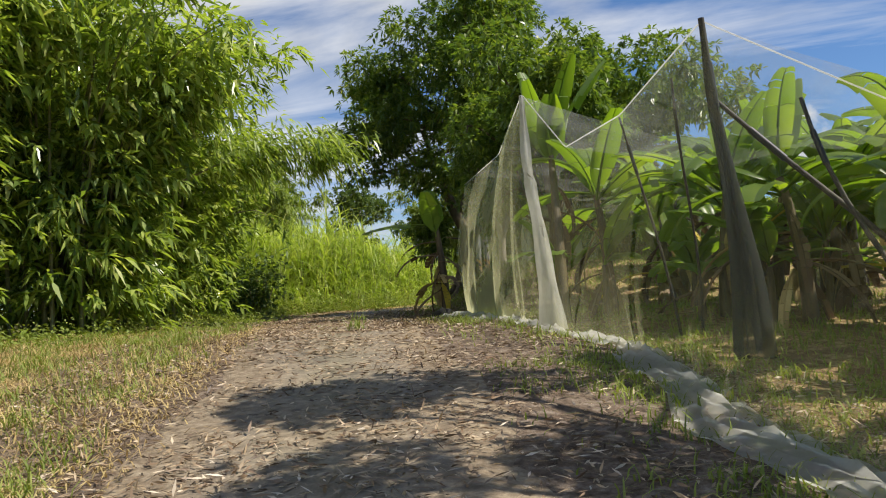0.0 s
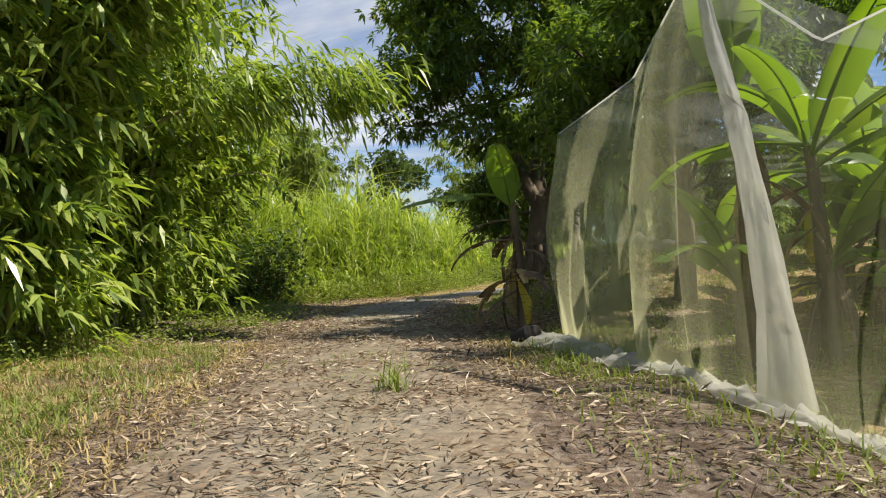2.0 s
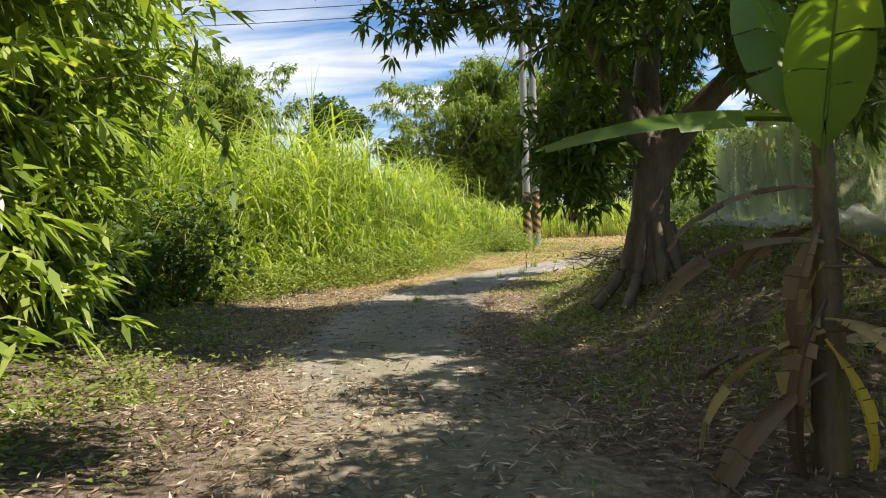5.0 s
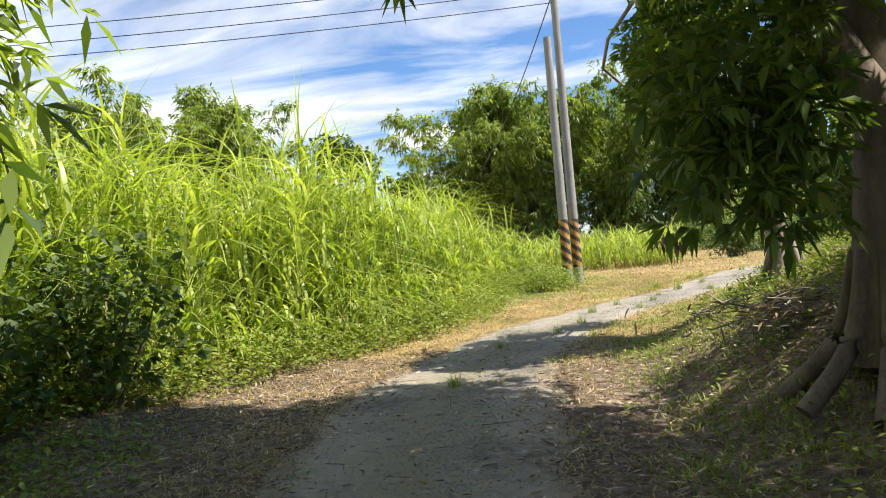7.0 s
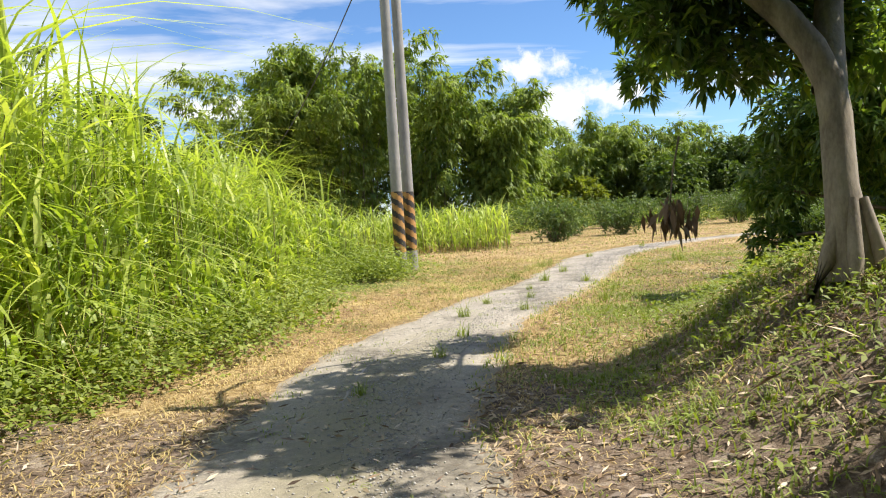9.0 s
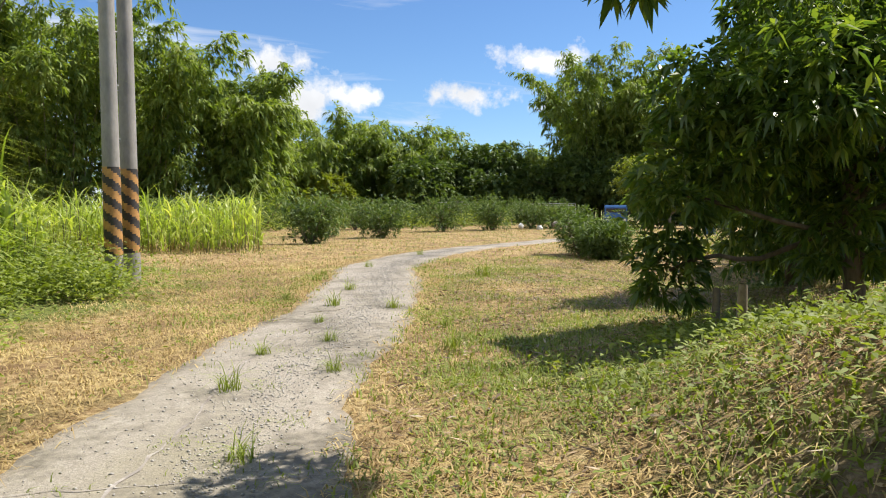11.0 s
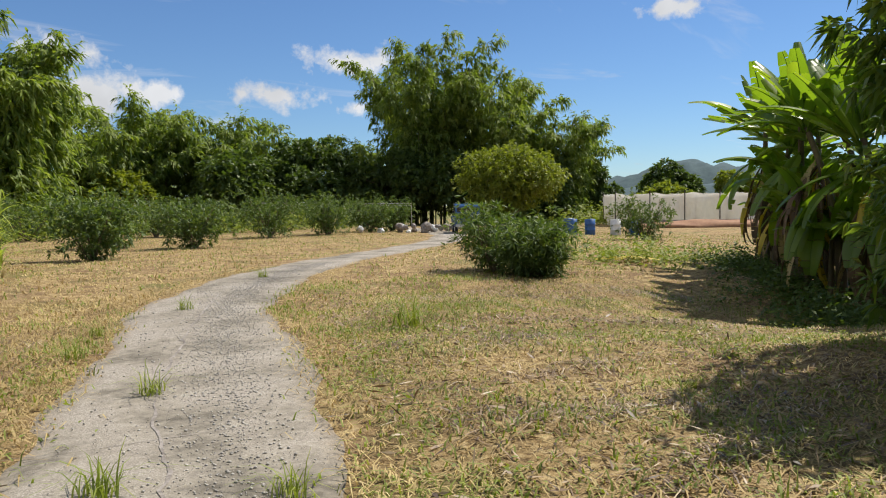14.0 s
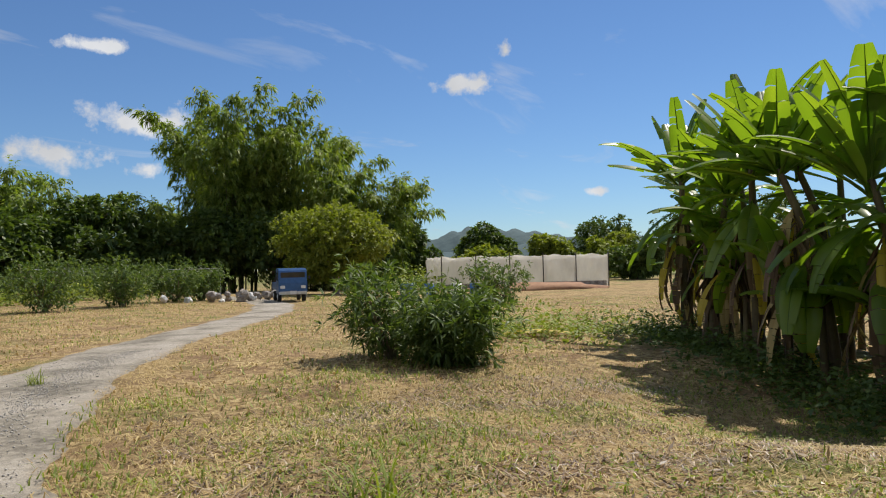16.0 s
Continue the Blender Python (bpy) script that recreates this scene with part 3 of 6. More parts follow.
def bamboo(at, culms, tall, spread, sprays, L, W, leaf_mat, r, label, lean=(0, 0), low=0.25, group="", droop=0.5, reach=0.9, per=7, single=False):
    """A clump: arching culms and sprays of narrow leaves along them."""
    t = thing("bamboo_clump", at, label, "bamboo", group)
    lines, P, N = [], [], []
    for _ in range(culms):
        a = r.uniform(0, 2 * math.pi)
        b = np.array([math.cos(a), math.sin(a)]) * r.uniform(0, spread * 0.45)
        h = tall * r.uniform(0.65, 1.05)
        o = np.array([math.cos(a), math.sin(a)]) * spread * r.uniform(0.4, 1.1) + np.asarray(lean) * r.uniform(0.3, 1.2)
        u = np.linspace(0, 1, 10)
        pts = np.stack([b[0] + o[0] * u ** 2.2, b[1] + o[1] * u ** 2.2, h * (u - 0.22 * u ** 4)], 1)
        lines.append((pts, np.linspace(0.045, 0.008, 10) * (tall / 9) ** 0.5))
        k = int(sprays / culms)
        us = low + (1 - low) * r.uniform(0, 1, k) ** 0.8
        p = np.stack([np.interp(us, u, pts[:, i]) for i in range(3)], 1)
        way = unit(r.normal(0, 1, (k, 3)) * np.array([1, 1, 0.45]) + np.append(unit(o), 0.1) * 0.6)
        far = reach * r.uniform(0.15, 1.0, k)[:, None] * (1.15 - 0.6 * us[:, None])
        P.append(p + way * far - np.array([0, 0, 0.18]) * far ** 2)
        N.append(way + np.array([0, 0, -0.25]))
    if single:
        for one in lines:
            v, f = tubes([one], 7)
            mesh_of("culm", v, f, CULM, t, soft=True)
    else:
        v, f = tubes(lines, 5)
        mesh_of("culm_stand", v, f, CULM, t, soft=True)["kind"] = "stuff"
    P, N = np.concatenate(P), np.concatenate(N)
    n = len(P)
    N = unit(N)
    shift = r.uniform(-0.5, 0.5, (n, per, 1)) * N[:, None] * L * 1.6
    D = unit(N[:, None] * 0.8 + r.normal(0, 0.55, (n, per, 3)))
    k = n * per
    v, f = leaf_quads((P[:, None] + shift).reshape(-1, 3), D.reshape(-1, 3), L * r.uniform(0.6, 1.25, k), W * r.uniform(0.7, 1.2, k), droop, r)
    mesh_of("foliage", v, f, leaf_mat, t)
    return t


r = np.random.default_rng(11)
# bamboo along the left of the track
BAMBOO_LABEL = "dense bamboo clump with long drooping green leaves"
for bx, by, tall, sp, cul, spr, lean in ((-3.9, -1.2, 8.6, 2.5, 40, 5600, (0.9, 0.1)), (-4.8, 2.2, 8.6, 2.4, 34, 4200, (0.9, -0.1)), (-5.4, -4.2, 10.0, 2.6, 44, 5200, (0.8, 0.0)),
                                         (-8.5, 0.0, 10.0, 3.0, 40, 2600, (0, 0)), (-8.6, -6.5, 11.5, 3.2, 44, 3200, (0.4, 0.2)), (-5.4, 5.0, 6.0, 1.8, 22, 2400, (0.6, 0.2))):
    bamboo((bx, by, ground_at(bx, by) - 0.05), cul, tall, sp, int(spr * 0.62), 0.32, 0.080, BAMBOO_LEAF, r, BAMBOO_LABEL, lean, 0.06, "bamboo beside the track", 0.34, 1.35, 8, True)

# a bough of bamboo that hangs over the track
bough = thing("bamboo_bough", (-3.0, 0.8, 3.0), "leafy bamboo bough arching over the track", "bamboo")
u = np.linspace(0, 1, 9)
pts = np.stack([3.6 * u, 0.9 * u, 1.9 * u - 1.3 * u ** 2.4], 1)
v, f = tubes([(pts, np.linspace(0.03, 0.006, 9))], 6)
mesh_of("culm", v, f, CULM, bough, soft=True)
k = 210
us = r.uniform(0.35, 1.05, k)
p = np.stack([np.interp(us, u, pts[:, i]) for i in range(3)], 1) + r.normal(0, 0.34, (k, 3)) * np.array([1, 1, 0.8])
D = unit(r.normal(0, 0.5, (k, 9, 3)) + np.array([0.7, 0.1, -0.25]))
v, f = leaf_quads((p[:, None] + r.normal(0, 0.1, (k, 9, 3))).reshape(-1, 3), D.reshape(-1, 3), 0.30 * r.uniform(0.6, 1.2, k * 9), 0.052, 0.5, r)
mesh_of("foliage", v, f, BAMBOO_LEAF, bough)

# the old mango on the bank
bx, by = 2.35, 7.05
bz = ground_at(bx, by) - 0.05
trunk = [(np.array([(0, 0, 0), (-0.03, 0.0, 0.5), (0.0, 0.02, 1.1), (0.05, 0.05, 1.7), (0.12, 0.1, 2.15)]), np.array([0.50, 0.36, 0.31, 0.30, 0.30]))]
for pts, rad in (([(0.05, 0.05, 1.9), (-0.35, 0.1, 2.8), (-0.75, 0.3, 4.0), (-1.3, 0.4, 5.8)], (0.24, 0.19, 0.14, 0.06)), ([(0.1, 0.1, 1.9), (0.0, 0.3, 3.0), (0.2, 0.8, 4.6), (0.2, 1.2, 7.0)], (0.24, 0.2, 0.15, 0.05)),
                 ([(0.15, 0.05, 1.8), (0.55, 0.0, 2.45), (1.2, 0.1, 3.1), (2.3, 0.5, 3.45), (3.8, 0.8, 4.2)], (0.24, 0.2, 0.16, 0.12, 0.05)), ([(1.1, 0.1, 3.0), (1.0, -0.5, 3.5), (0.9, -1.6, 4.4)], (0.13, 0.10, 0.04)),
                 ([(1.9, 0.3, 3.3), (1.75, 0.2, 2.7), (2.1, 0.15, 2.2), (2.6, 0.1, 2.25)], (0.08, 0.06, 0.04, 0.02))):
    trunk.append((spline(pts, 0.3), np.interp(np.linspace(0, 1, len(spline(pts, 0.3))), np.linspace(0, 1, len(rad)), rad)))
for a in np.linspace(0, 6.28, 10)[:-1]:
    trunk.append((spline([(0.24 * math.cos(a), 0.24 * math.sin(a), 0.9), (0.36 * math.cos(a), 0.36 * math.sin(a), 0.35), (0.52 * math.cos(a), 0.52 * math.sin(a), 0.02), (0.85 * math.cos(a), 0.85 * math.sin(a), -0.35)], 0.12), 0.085))
rm = np.random.default_rng(21)
lobes = lobes_in((0.2, 0.2, 6.0), (4.0, 2.6, 3.0), 26, 1.0, rm, -0.5) + [((-0.85, -0.3, 1.3), (0.5, 0.4, 0.5)), ((-0.7, -0.35, 1.75), (0.5, 0.4, 0.45)), ((-1.1, -0.2, 1.9), (0.5, 0.4, 0.4)), ((-1.05, -0.2, 1.5), (0.55, 0.45, 0.6)), ((-0.75, -0.3, 2.2), (0.5, 0.4, 0.45)), ((0.55, 0.3, 1.2), (0.25, 0.25, 0.3)), ((-1.9, 0.6, 3.9), (0.8, 0.9, 0.5)), ((2.6, 0.3, 3.0), (1.2, 1.0, 0.5)), ((4.2, 1.0, 3.0), (1.3, 1.3, 1.0)), ((-3.2, 0.8, 4.6), (0.8, 0.8, 0.6)), ((0.2, -1.4, 3.4), (1.2, 0.8, 0.9)), ((-1.0, -0.8, 3.2), (0.9, 0.7, 0.6)), ((1.4, -1.0, 2.9), (1.0, 0.8, 0.8)), ((2.6, 1.8, 2.7), (1.1, 1.0, 0.6)), ((4.2, -0.4, 4.4), (1.5, 1.5, 0.8)), ((5.6, 0.6, 4.8), (1.5, 1.5, 0.8)), ((4.6, 2.4, 4.6), (1.5, 1.4, 0.8)), ((3.2, -1.8, 4.8), (1.4, 1.3, 0.7)), ((6.6, -1.2, 4.4), (1.3, 1.3, 0.7)), ((5.2, -2.4, 5.0), (1.3, 1.3, 0.7)), ((4.2, 2.2, 3.4), (1.2, 1.1, 0.8)), ((5.2, 2.0, 4.2), (1.2, 1.0, 0.7)), ((2.6, 2.0, 3.6), (0.9, 0.8, 0.6)), ((-2.9, 0.0, 3.5), (0.7, 0.6, 0.5)), ((-2.3, -0.3, 4.3), (0.8, 0.7, 0.5)), ((-3.6, -0.3, 4.3), (0.7, 0.6, 0.5))]
trunk = [(np.asarray(p_, float) * np.array([0.9, 0.9, 0.80]), (np.full(len(p_), q_) if np.isscalar(q_) else np.asarray(q_)) * 0.76) for p_, q_ in trunk]
trunk += limbs_to(trunk[2], lobes[:26] + lobes[-6:], 0.12, rm) + [(wobble((0, 0, 1.4), (-0.9, -0.2, 1.5), 6, 0.05, rm), np.linspace(0.03, 0.008, 6))]
broadleaf("mango_tree", (bx, by, bz), trunk, lobes, 8200, 9, 0.20, 0.06, MANGO_LEAF, BARK, "old mango tree with a dark forked trunk and dense crown", "tree", rm, 0.3)

# a leafy tree behind the corner of the net
bx, by = 5.0, 2.7
rm = np.random.default_rng(24)
lobes = lobes_in((0, 0, 4.3), (1.9, 2.6, 1.5), 20, 0.85, rm, -0.7) + [((-1.5, -0.2, 2.9), (0.5, 0.6, 0.5)), ((-1.7, 0.6, 2.2), (0.4, 0.4, 0.5)), ((-1.6, -0.9, 3.4), (0.5, 0.6, 0.5))]
base = [(np.array([(0, 0, 0), (0.06, 0.05, 1.6), (-0.1, 0.1, 3.4)]), np.array([0.17, 0.12, 0.08]))]
broadleaf("mango_tree", (bx, by, ground_at(bx, by) - 0.05), base + limbs_to(base[0], lobes, 0.06, rm), lobes, 2900, 9, 0.18, 0.055, MANGO_LEAF, BARK, "leafy mango tree standing behind the net's corner", "tree", rm, 0.3)

# the second tree on the bank, pale curved trunk
bx, by = 2.8, 11.65
bz = ground_at(bx, by) - 0.05
line = spline([(0, 0, 0), (-0.05, 0.05, 0.7), (-0.05, 0.15, 1.5), (-0.30, 0.3, 2.05), (-0.85, 0.5, 2.65), (-1.3, 0.8, 3.5), (-1.5, 1.0, 4.6)], 0.25)
trunk = [(line, np.interp(np.linspace(0, 1, len(line)), (0, 0.1, 0.4, 0.7, 1), (0.20, 0.125, 0.11, 0.08, 0.03)))]
line2 = spline([(-0.05, 0.15, 1.45), (0.2, 0.5, 2.2), (0.6, 0.9, 3.2), (0.9, 1.2, 4.6)], 0.25)
trunk.append((line2, np.linspace(0.13, 0.04, len(line2))))
line3 = spline([(-0.08, 0.2, 1.6), (0.1, 0.6, 1.8), (0.3, 1.2, 1.75), (0.35, 1.9, 1.9)], 0.25)
trunk.append((line3, np.linspace(0.05, 0.012, len(line3))))
for a in np.linspace(0, 6.28, 7)[:-1]:
    trunk.append((np.array([(0.08 * math.cos(a), 0.08 * math.sin(a), 0.6), (0.2 * math.cos(a), 0.2 * math.sin(a), 0.15), (0.36 * math.cos(a), 0.36 * math.sin(a), -0.16)]), np.array([0.04, 0.06, 0.03])))
rm = np.random.default_rng(22)
lobes = [((-0.8, 0.55, 2.55), (0.45, 0.45, 0.4)), ((-0.2, 1.15, 2.3), (0.5, 0.5, 0.5)), ((0.3, 1.0, 2.2), (0.5, 0.5, 0.5)), ((0.2, 0.75, 3.1), (0.8, 0.8, 0.6)), ((-1.1, 0.15, 3.2), (0.7, 0.7, 0.5)),
         ((-1.2, -0.45, 2.8), (0.55, 0.55, 0.45)), ((-0.6, -0.05, 3.7), (1.0, 1.0, 0.7)), ((0.8, 0.95, 2.0), (0.45, 0.45, 0.45)), ((1.0, 0.6, 4.2), (1.1, 1.1, 0.8)), ((-0.5, 0.85, 1.9), (0.4, 0.4, 0.35)), ((-1.0, 0.8, 2.2), (0.35, 0.35, 0.3)), ((-0.5, 2.7, 2.1), (0.35, 0.35, 0.3)), ((-0.1, 3.0, 2.5), (0.4, 0.4, 0.3)), ((-0.9, 2.1, 2.7), (0.4, 0.4, 0.3)), ((-1.2, 1.4, 2.9), (0.5, 0.5, 0.35))]
trunk += limbs_to(trunk[0], lobes, 0.06, rm)
broadleaf("mango_tree", (bx, by, bz), trunk, lobes, 2600, 9, 0.16, 0.05, MANGO_LEAF, PALE_BARK, "smaller mango tree with a pale curved trunk on the bank", "tree", rm, 0.3)

# a bushy tree further along the bank, leafy down to the ground
bx, by = 9.5, 19.2
rm = np.random.default_rng(23)
lobes = [((-1.0, -0.2, 1.5), (1.0, 1.0, 0.9)), ((0.2, 0.4, 1.2), (1.3, 1.2, 1.0)), ((-0.8, 0.3, 2.8), (1.1, 1.1, 0.9)), ((0.5, -0.4, 3.0), (1.3, 1.2, 1.1)), ((0.5, 0.2, 3.9), (1.2, 1.1, 0.8)), ((1.7, 0.6, 4.4), (1.2, 1.2, 0.9)), ((0.3, 0.0, 4.5), (0.8, 0.8, 0.6)), ((1.2, 0.5, 1.9), (1.1, 1.1, 1.1))]
base = [(np.array([(0, 0, 0), (0.05, 0.05, 1.4), (0, 0.1, 3.2)]), np.array([0.14, 0.11, 0.06]))]
broadleaf("mango_tree", (bx, by, ground_at(bx, by) - 0.05), base + limbs_to(base[0], lobes, 0.05, rm), lobes, 2600, 9, 0.18, 0.055, MANGO_LEAF, BARK, "bushy mango tree with foliage down to the bank", "tree", rm, 0.45)

bx, by = 7.5, 16.7
lobes = [((-2.0, 0.9, 1.5), (0.5, 0.5, 0.7)), ((-2.0, 0.9, 0.6), (0.42, 0.42, 0.45)), ((-1.7, 0.7, 2.6), (0.6, 0.6, 0.6)), ((-1.1, 0.5, 2.2), (0.9, 0.9, 0.8)), ((-0.2, -0.2, 2.7), (1.0, 1.0, 0.9)), ((-1.3, -0.5, 2.6), (0.9, 0.8, 0.7)), ((0.6, 0.3, 2.1), (1.0, 1.0, 1.0)), ((-0.5, 0.1, 3.5), (1.2, 1.2, 0.7)), ((0.3, 0.2, 1.2), (0.9, 0.9, 0.8))]
base = [(np.array([(0, 0, 0), (-0.05, 0.05, 1.2), (-0.1, 0.1, 2.6)]), np.array([0.13, 0.10, 0.05]))]
broadleaf("mango_tree", (bx, by, ground_at(bx, by) - 0.05), base + limbs_to(base[0], lobes, 0.05, rm), lobes, 2500, 9, 0.18, 0.055, MANGO_LEAF, BARK, "low spreading mango tree on the bank above the field", "tree", rm, 0.4)

# dead leaves hanging from a broken twig
dead = thing("dead_leaf_bunch", (1.42, 11.75, 1.42), "bunch of withered brown leaves hanging from a twig", "leaves")
v, f = tubes([(np.array([(0.1, 0, 0.55), (0.04, 0, 0.3), (0, 0, 0)]), np.array([0.008, 0.007, 0.006]))], 5)
mesh_of("twig", v, f, TWIG, dead)
k = 60
v, f = leaf_quads(rm.normal(0, 0.07, (k, 3)) * np.array([1.2, 1.2, 0.7]), rm.normal(0, 0.3, (k, 3)) + np.array([0, 0, -1.0]), rm.uniform(0.12, 0.20, k), 0.045, 0.1, rm)
mesh_of("withered_leaves", v, f, DEAD_LEAF, dead)

# a dark twig that hangs from the bamboo
hanging = thing("hanging_twig", (-2.9, 3.5, 2.75), "dark drooping twig with broad leaves hanging from the bamboo", "twig")
pl = spline([(0, 0, 0), (0.6, 0.25, 0.05), (1.1, 0.45, -0.35), (1.25, 0.5, -0.9)], 0.12)
v, f = tubes([(pl, np.linspace(0.010, 0.004, len(pl)))], 5)
mesh_of("stem", v, f, TWIG, hanging)
k = 26
i = rm.integers(len(pl) // 2, len(pl), k)
v, f = leaf_quads(pl[i] + rm.normal(0, 0.03, (k, 3)), rm.normal(0, 0.5, (k, 3)) + np.array([0.2, 0, -0.9]), rm.uniform(0.16, 0.30, k), 0.075, 0.1, rm)
mesh_of("foliage", v, f, MANGO_LEAF, hanging)

# ---- background trees ----
rf = np.random.default_rng(31)
FARB = "tall feathery bamboo grove at the field's edge"
for bx, by, tall, sp, cul, spr in ((-9, 69, 19, 6, 26, 1700), (-3, 70, 21, 6, 30, 2100), (4, 71, 20, 6, 28, 2000), (-6, 77, 21, 6, 24, 1200), (9.5, 71, 17, 3.8, 24, 1700), (12.6, 75, 15, 3.6, 26, 1600),
                                   (-31, 52, 20, 5.5, 26, 1500), (-27, 60, 20, 5.5, 24, 1400), (-38, 50, 20, 5, 22, 1100), (25, 90, 14.5, 6, 30, 1800), (30, 88, 13, 5.5, 26, 1600), (37, 86, 11.5, 5, 24, 1500),
                                   (48.5, 77, 22.5, 6, 34, 2900), (54.5, 74, 18.5, 6, 30, 2300), (60, 70, 13, 5, 26, 1700), (45, 81, 11, 5, 20, 1200), (21, 86, 11, 5, 22, 1200)):
    bamboo((bx, by, ground_at(bx, by) - 0.1), cul, tall, sp, int(spr * 1.55), 0.55, 0.16, FAR_BAMBOO, rf, FARB, (0, 0), 0.10, "bamboo groves beyond the field", 0.5, 2.0, 10)
for bx, by, tall, wide, mat_ in ((-29, 95, 23, 6, TREE_LEAF), (-24, 112, 15, 6, TREE_LEAF), (-14, 116, 13, 6, TREE_LEAF), (-46, 100, 16, 7, TREE_LEAF), (-4, 110, 11, 6, TREE_LEAF), (22, 96, 9, 6, TREE_LEAF), (30, 80, 7, 5, TREE_LEAF),
                                 (37, 80, 8, 5.5, TREE_LEAF), (44, 76, 7.5, 5, TREE_LEAF), (49, 72, 7, 5, TREE_LEAF), (57, 70, 6.5, 5, TREE_LEAF), (68, 72, 8, 4.5, TREE_LEAF), (74, 66, 6, 4, TREE_LEAF), (80, 60, 5, 4, OLIVE_LEAF),
                                 (84, 52, 5, 4, TREE_LEAF), (95, 60, 6, 5, OLIVE_LEAF), (108, 66, 9.5, 6, TREE_LEAF), (118, 54, 12.5, 8, TREE_LEAF), (100, 42, 11, 7, TREE_LEAF), (66, 62, 4, 3.5, OLIVE_LEAF), (20, 84, 5, 5, OLIVE_LEAF)):
    lob = lobes_in((0, 0, tall * 0.55), (wide * 0.8, wide * 0.8, tall * 0.42), 15, wide * 0.36, rf, -0.8)
    base = [(np.array([(0, 0, 0), (0.1, 0.1, tall * 0.3), (0, 0.2, tall * 0.6)]), np.array([0.28, 0.22, 0.1]) )]
    broadleaf("broadleaf_tree", (bx, by, ground_at(bx, by) - 0.1), base + limbs_to(base[0], lob, 0.1, rf), lob, 1300, 8, 0.55, 0.26, mat_, BARK,
              "dark broadleaf tree in the belt behind the field", "tree", rf, 0.25, "tree belt", 0.2)

# tree out of view, added only to throw dappled shade on the track
rt = np.random.default_rng(34)
bx, by = 9.3, -10.0
lob = lobes_in((-0.3, 1.6, 5.7), (2.6, 3.7, 1.2), 13, 0.62, rt, -0.4)
base = [(np.array([(0, 0, 0), (0.1, 0, 1.8), (0, 0.1, 4.0)]), np.array([0.22, 0.17, 0.1]))]
broadleaf("mango_tree", (bx, by, ground_at(bx, by) - 0.05), base + limbs_to(base[0], lob, 0.1, rt), lob, 850, 8, 0.22, 0.07, MANGO_LEAF, BARK, "unseen mango tree added to shade the track", "tree", rt, 0.2)

# round olive-green tree beside the truck
rt = np.random.default_rng(33)
bx, by = 41.5, 57.5
lob = lobes_in((0, 0, 3.5), (4.1, 4.1, 2.1), 30, 1.6, rt, -0.8)
base = [(np.array([(0, 0, 0), (0.1, 0, 1.0), (0, 0.1, 2.4)]), np.array([0.25, 0.2, 0.16]))]
broadleaf("fruit_tree", (bx, by, ground_at(bx, by) - 0.05), base + limbs_to(base[0], lob, 0.1, rt), lob, 3400, 8, 0.30, 0.14, OLIVE_LEAF, PALE_BARK, "round olive-green fruit tree with a full crown", "tree", rt, 0.2, "", 0.2)

# wooded hills on the skyline, the blue haze of distance mixed into their colour
hx = np.linspace(-1, 1, 90)
for hname, cxm, cym, w, hgt, deep in (("hill", 1263, 826, 300, 100, 200), ("hill", 430, 215, 170, 26, 60)):
    hh = []
    for j, tt in enumerate(np.linspace(-1, 1, 16)):
        prof = np.exp(-(hx / 0.42) ** 2) * 0.8 + 0.45 * np.exp(-((hx - 0.55) / 0.3) ** 2) + 0.35 * np.exp(-((hx + 0.6) / 0.25) ** 2)
        bumpy = np.array([noise.noise(Vector((float(a) * 14, tt * 4, cxm))) for a in hx])
        hh.append((prof + 0.10 * bumpy) * (1 - tt * tt) * hgt - 3)
    ax = unit(np.array([cym, -cxm], float))
    fw = unit(np.array([cxm, cym], float))
    g = np.array([cxm, cym]) + hx[None, :, None] * ax * w + np.linspace(-1, 1, 16)[:, None, None] * fw * deep
    vv = np.concatenate([g, np.array(hh)[..., None]], -1).reshape(-1, 3)
    ii = np.arange(16 * 90).reshape(16, 90)
    HILL = bpy.data.materials.get("hazy_wooded_hill")
    if HILL is None:
        HILL = plain_material("hazy_wooded_hill", (0.025, 0.055, 0.065), (0.055, 0.095, 0.10), 0.06, 0.95, relief=0, coords="World")
    tagged(mesh_of(hname, vv, np.stack([ii[:-1, :-1], ii[:-1, 1:], ii[1:, 1:], ii[1:, :-1]], -1).reshape(-1, 4), HILL, soft=True), "distant wooded hill on the skyline", "hill", kind="structure")

# ---- cane and weeds beside the track ----
rg = np.random.default_rng(41)
CANE_EDGE = np.array([(6.0, -6.6), (8.0, -5.6), (9.7, -4.9), (12.6, -3.8), (14.2, -3.0), (17.0, -2.2), (21.0, -2.1), (25.0, -1.3), (28.5, -0.9)])


def cane_edge(y):
    return np.interp(y, CANE_EDGE[:, 0], CANE_EDGE[:, 1])


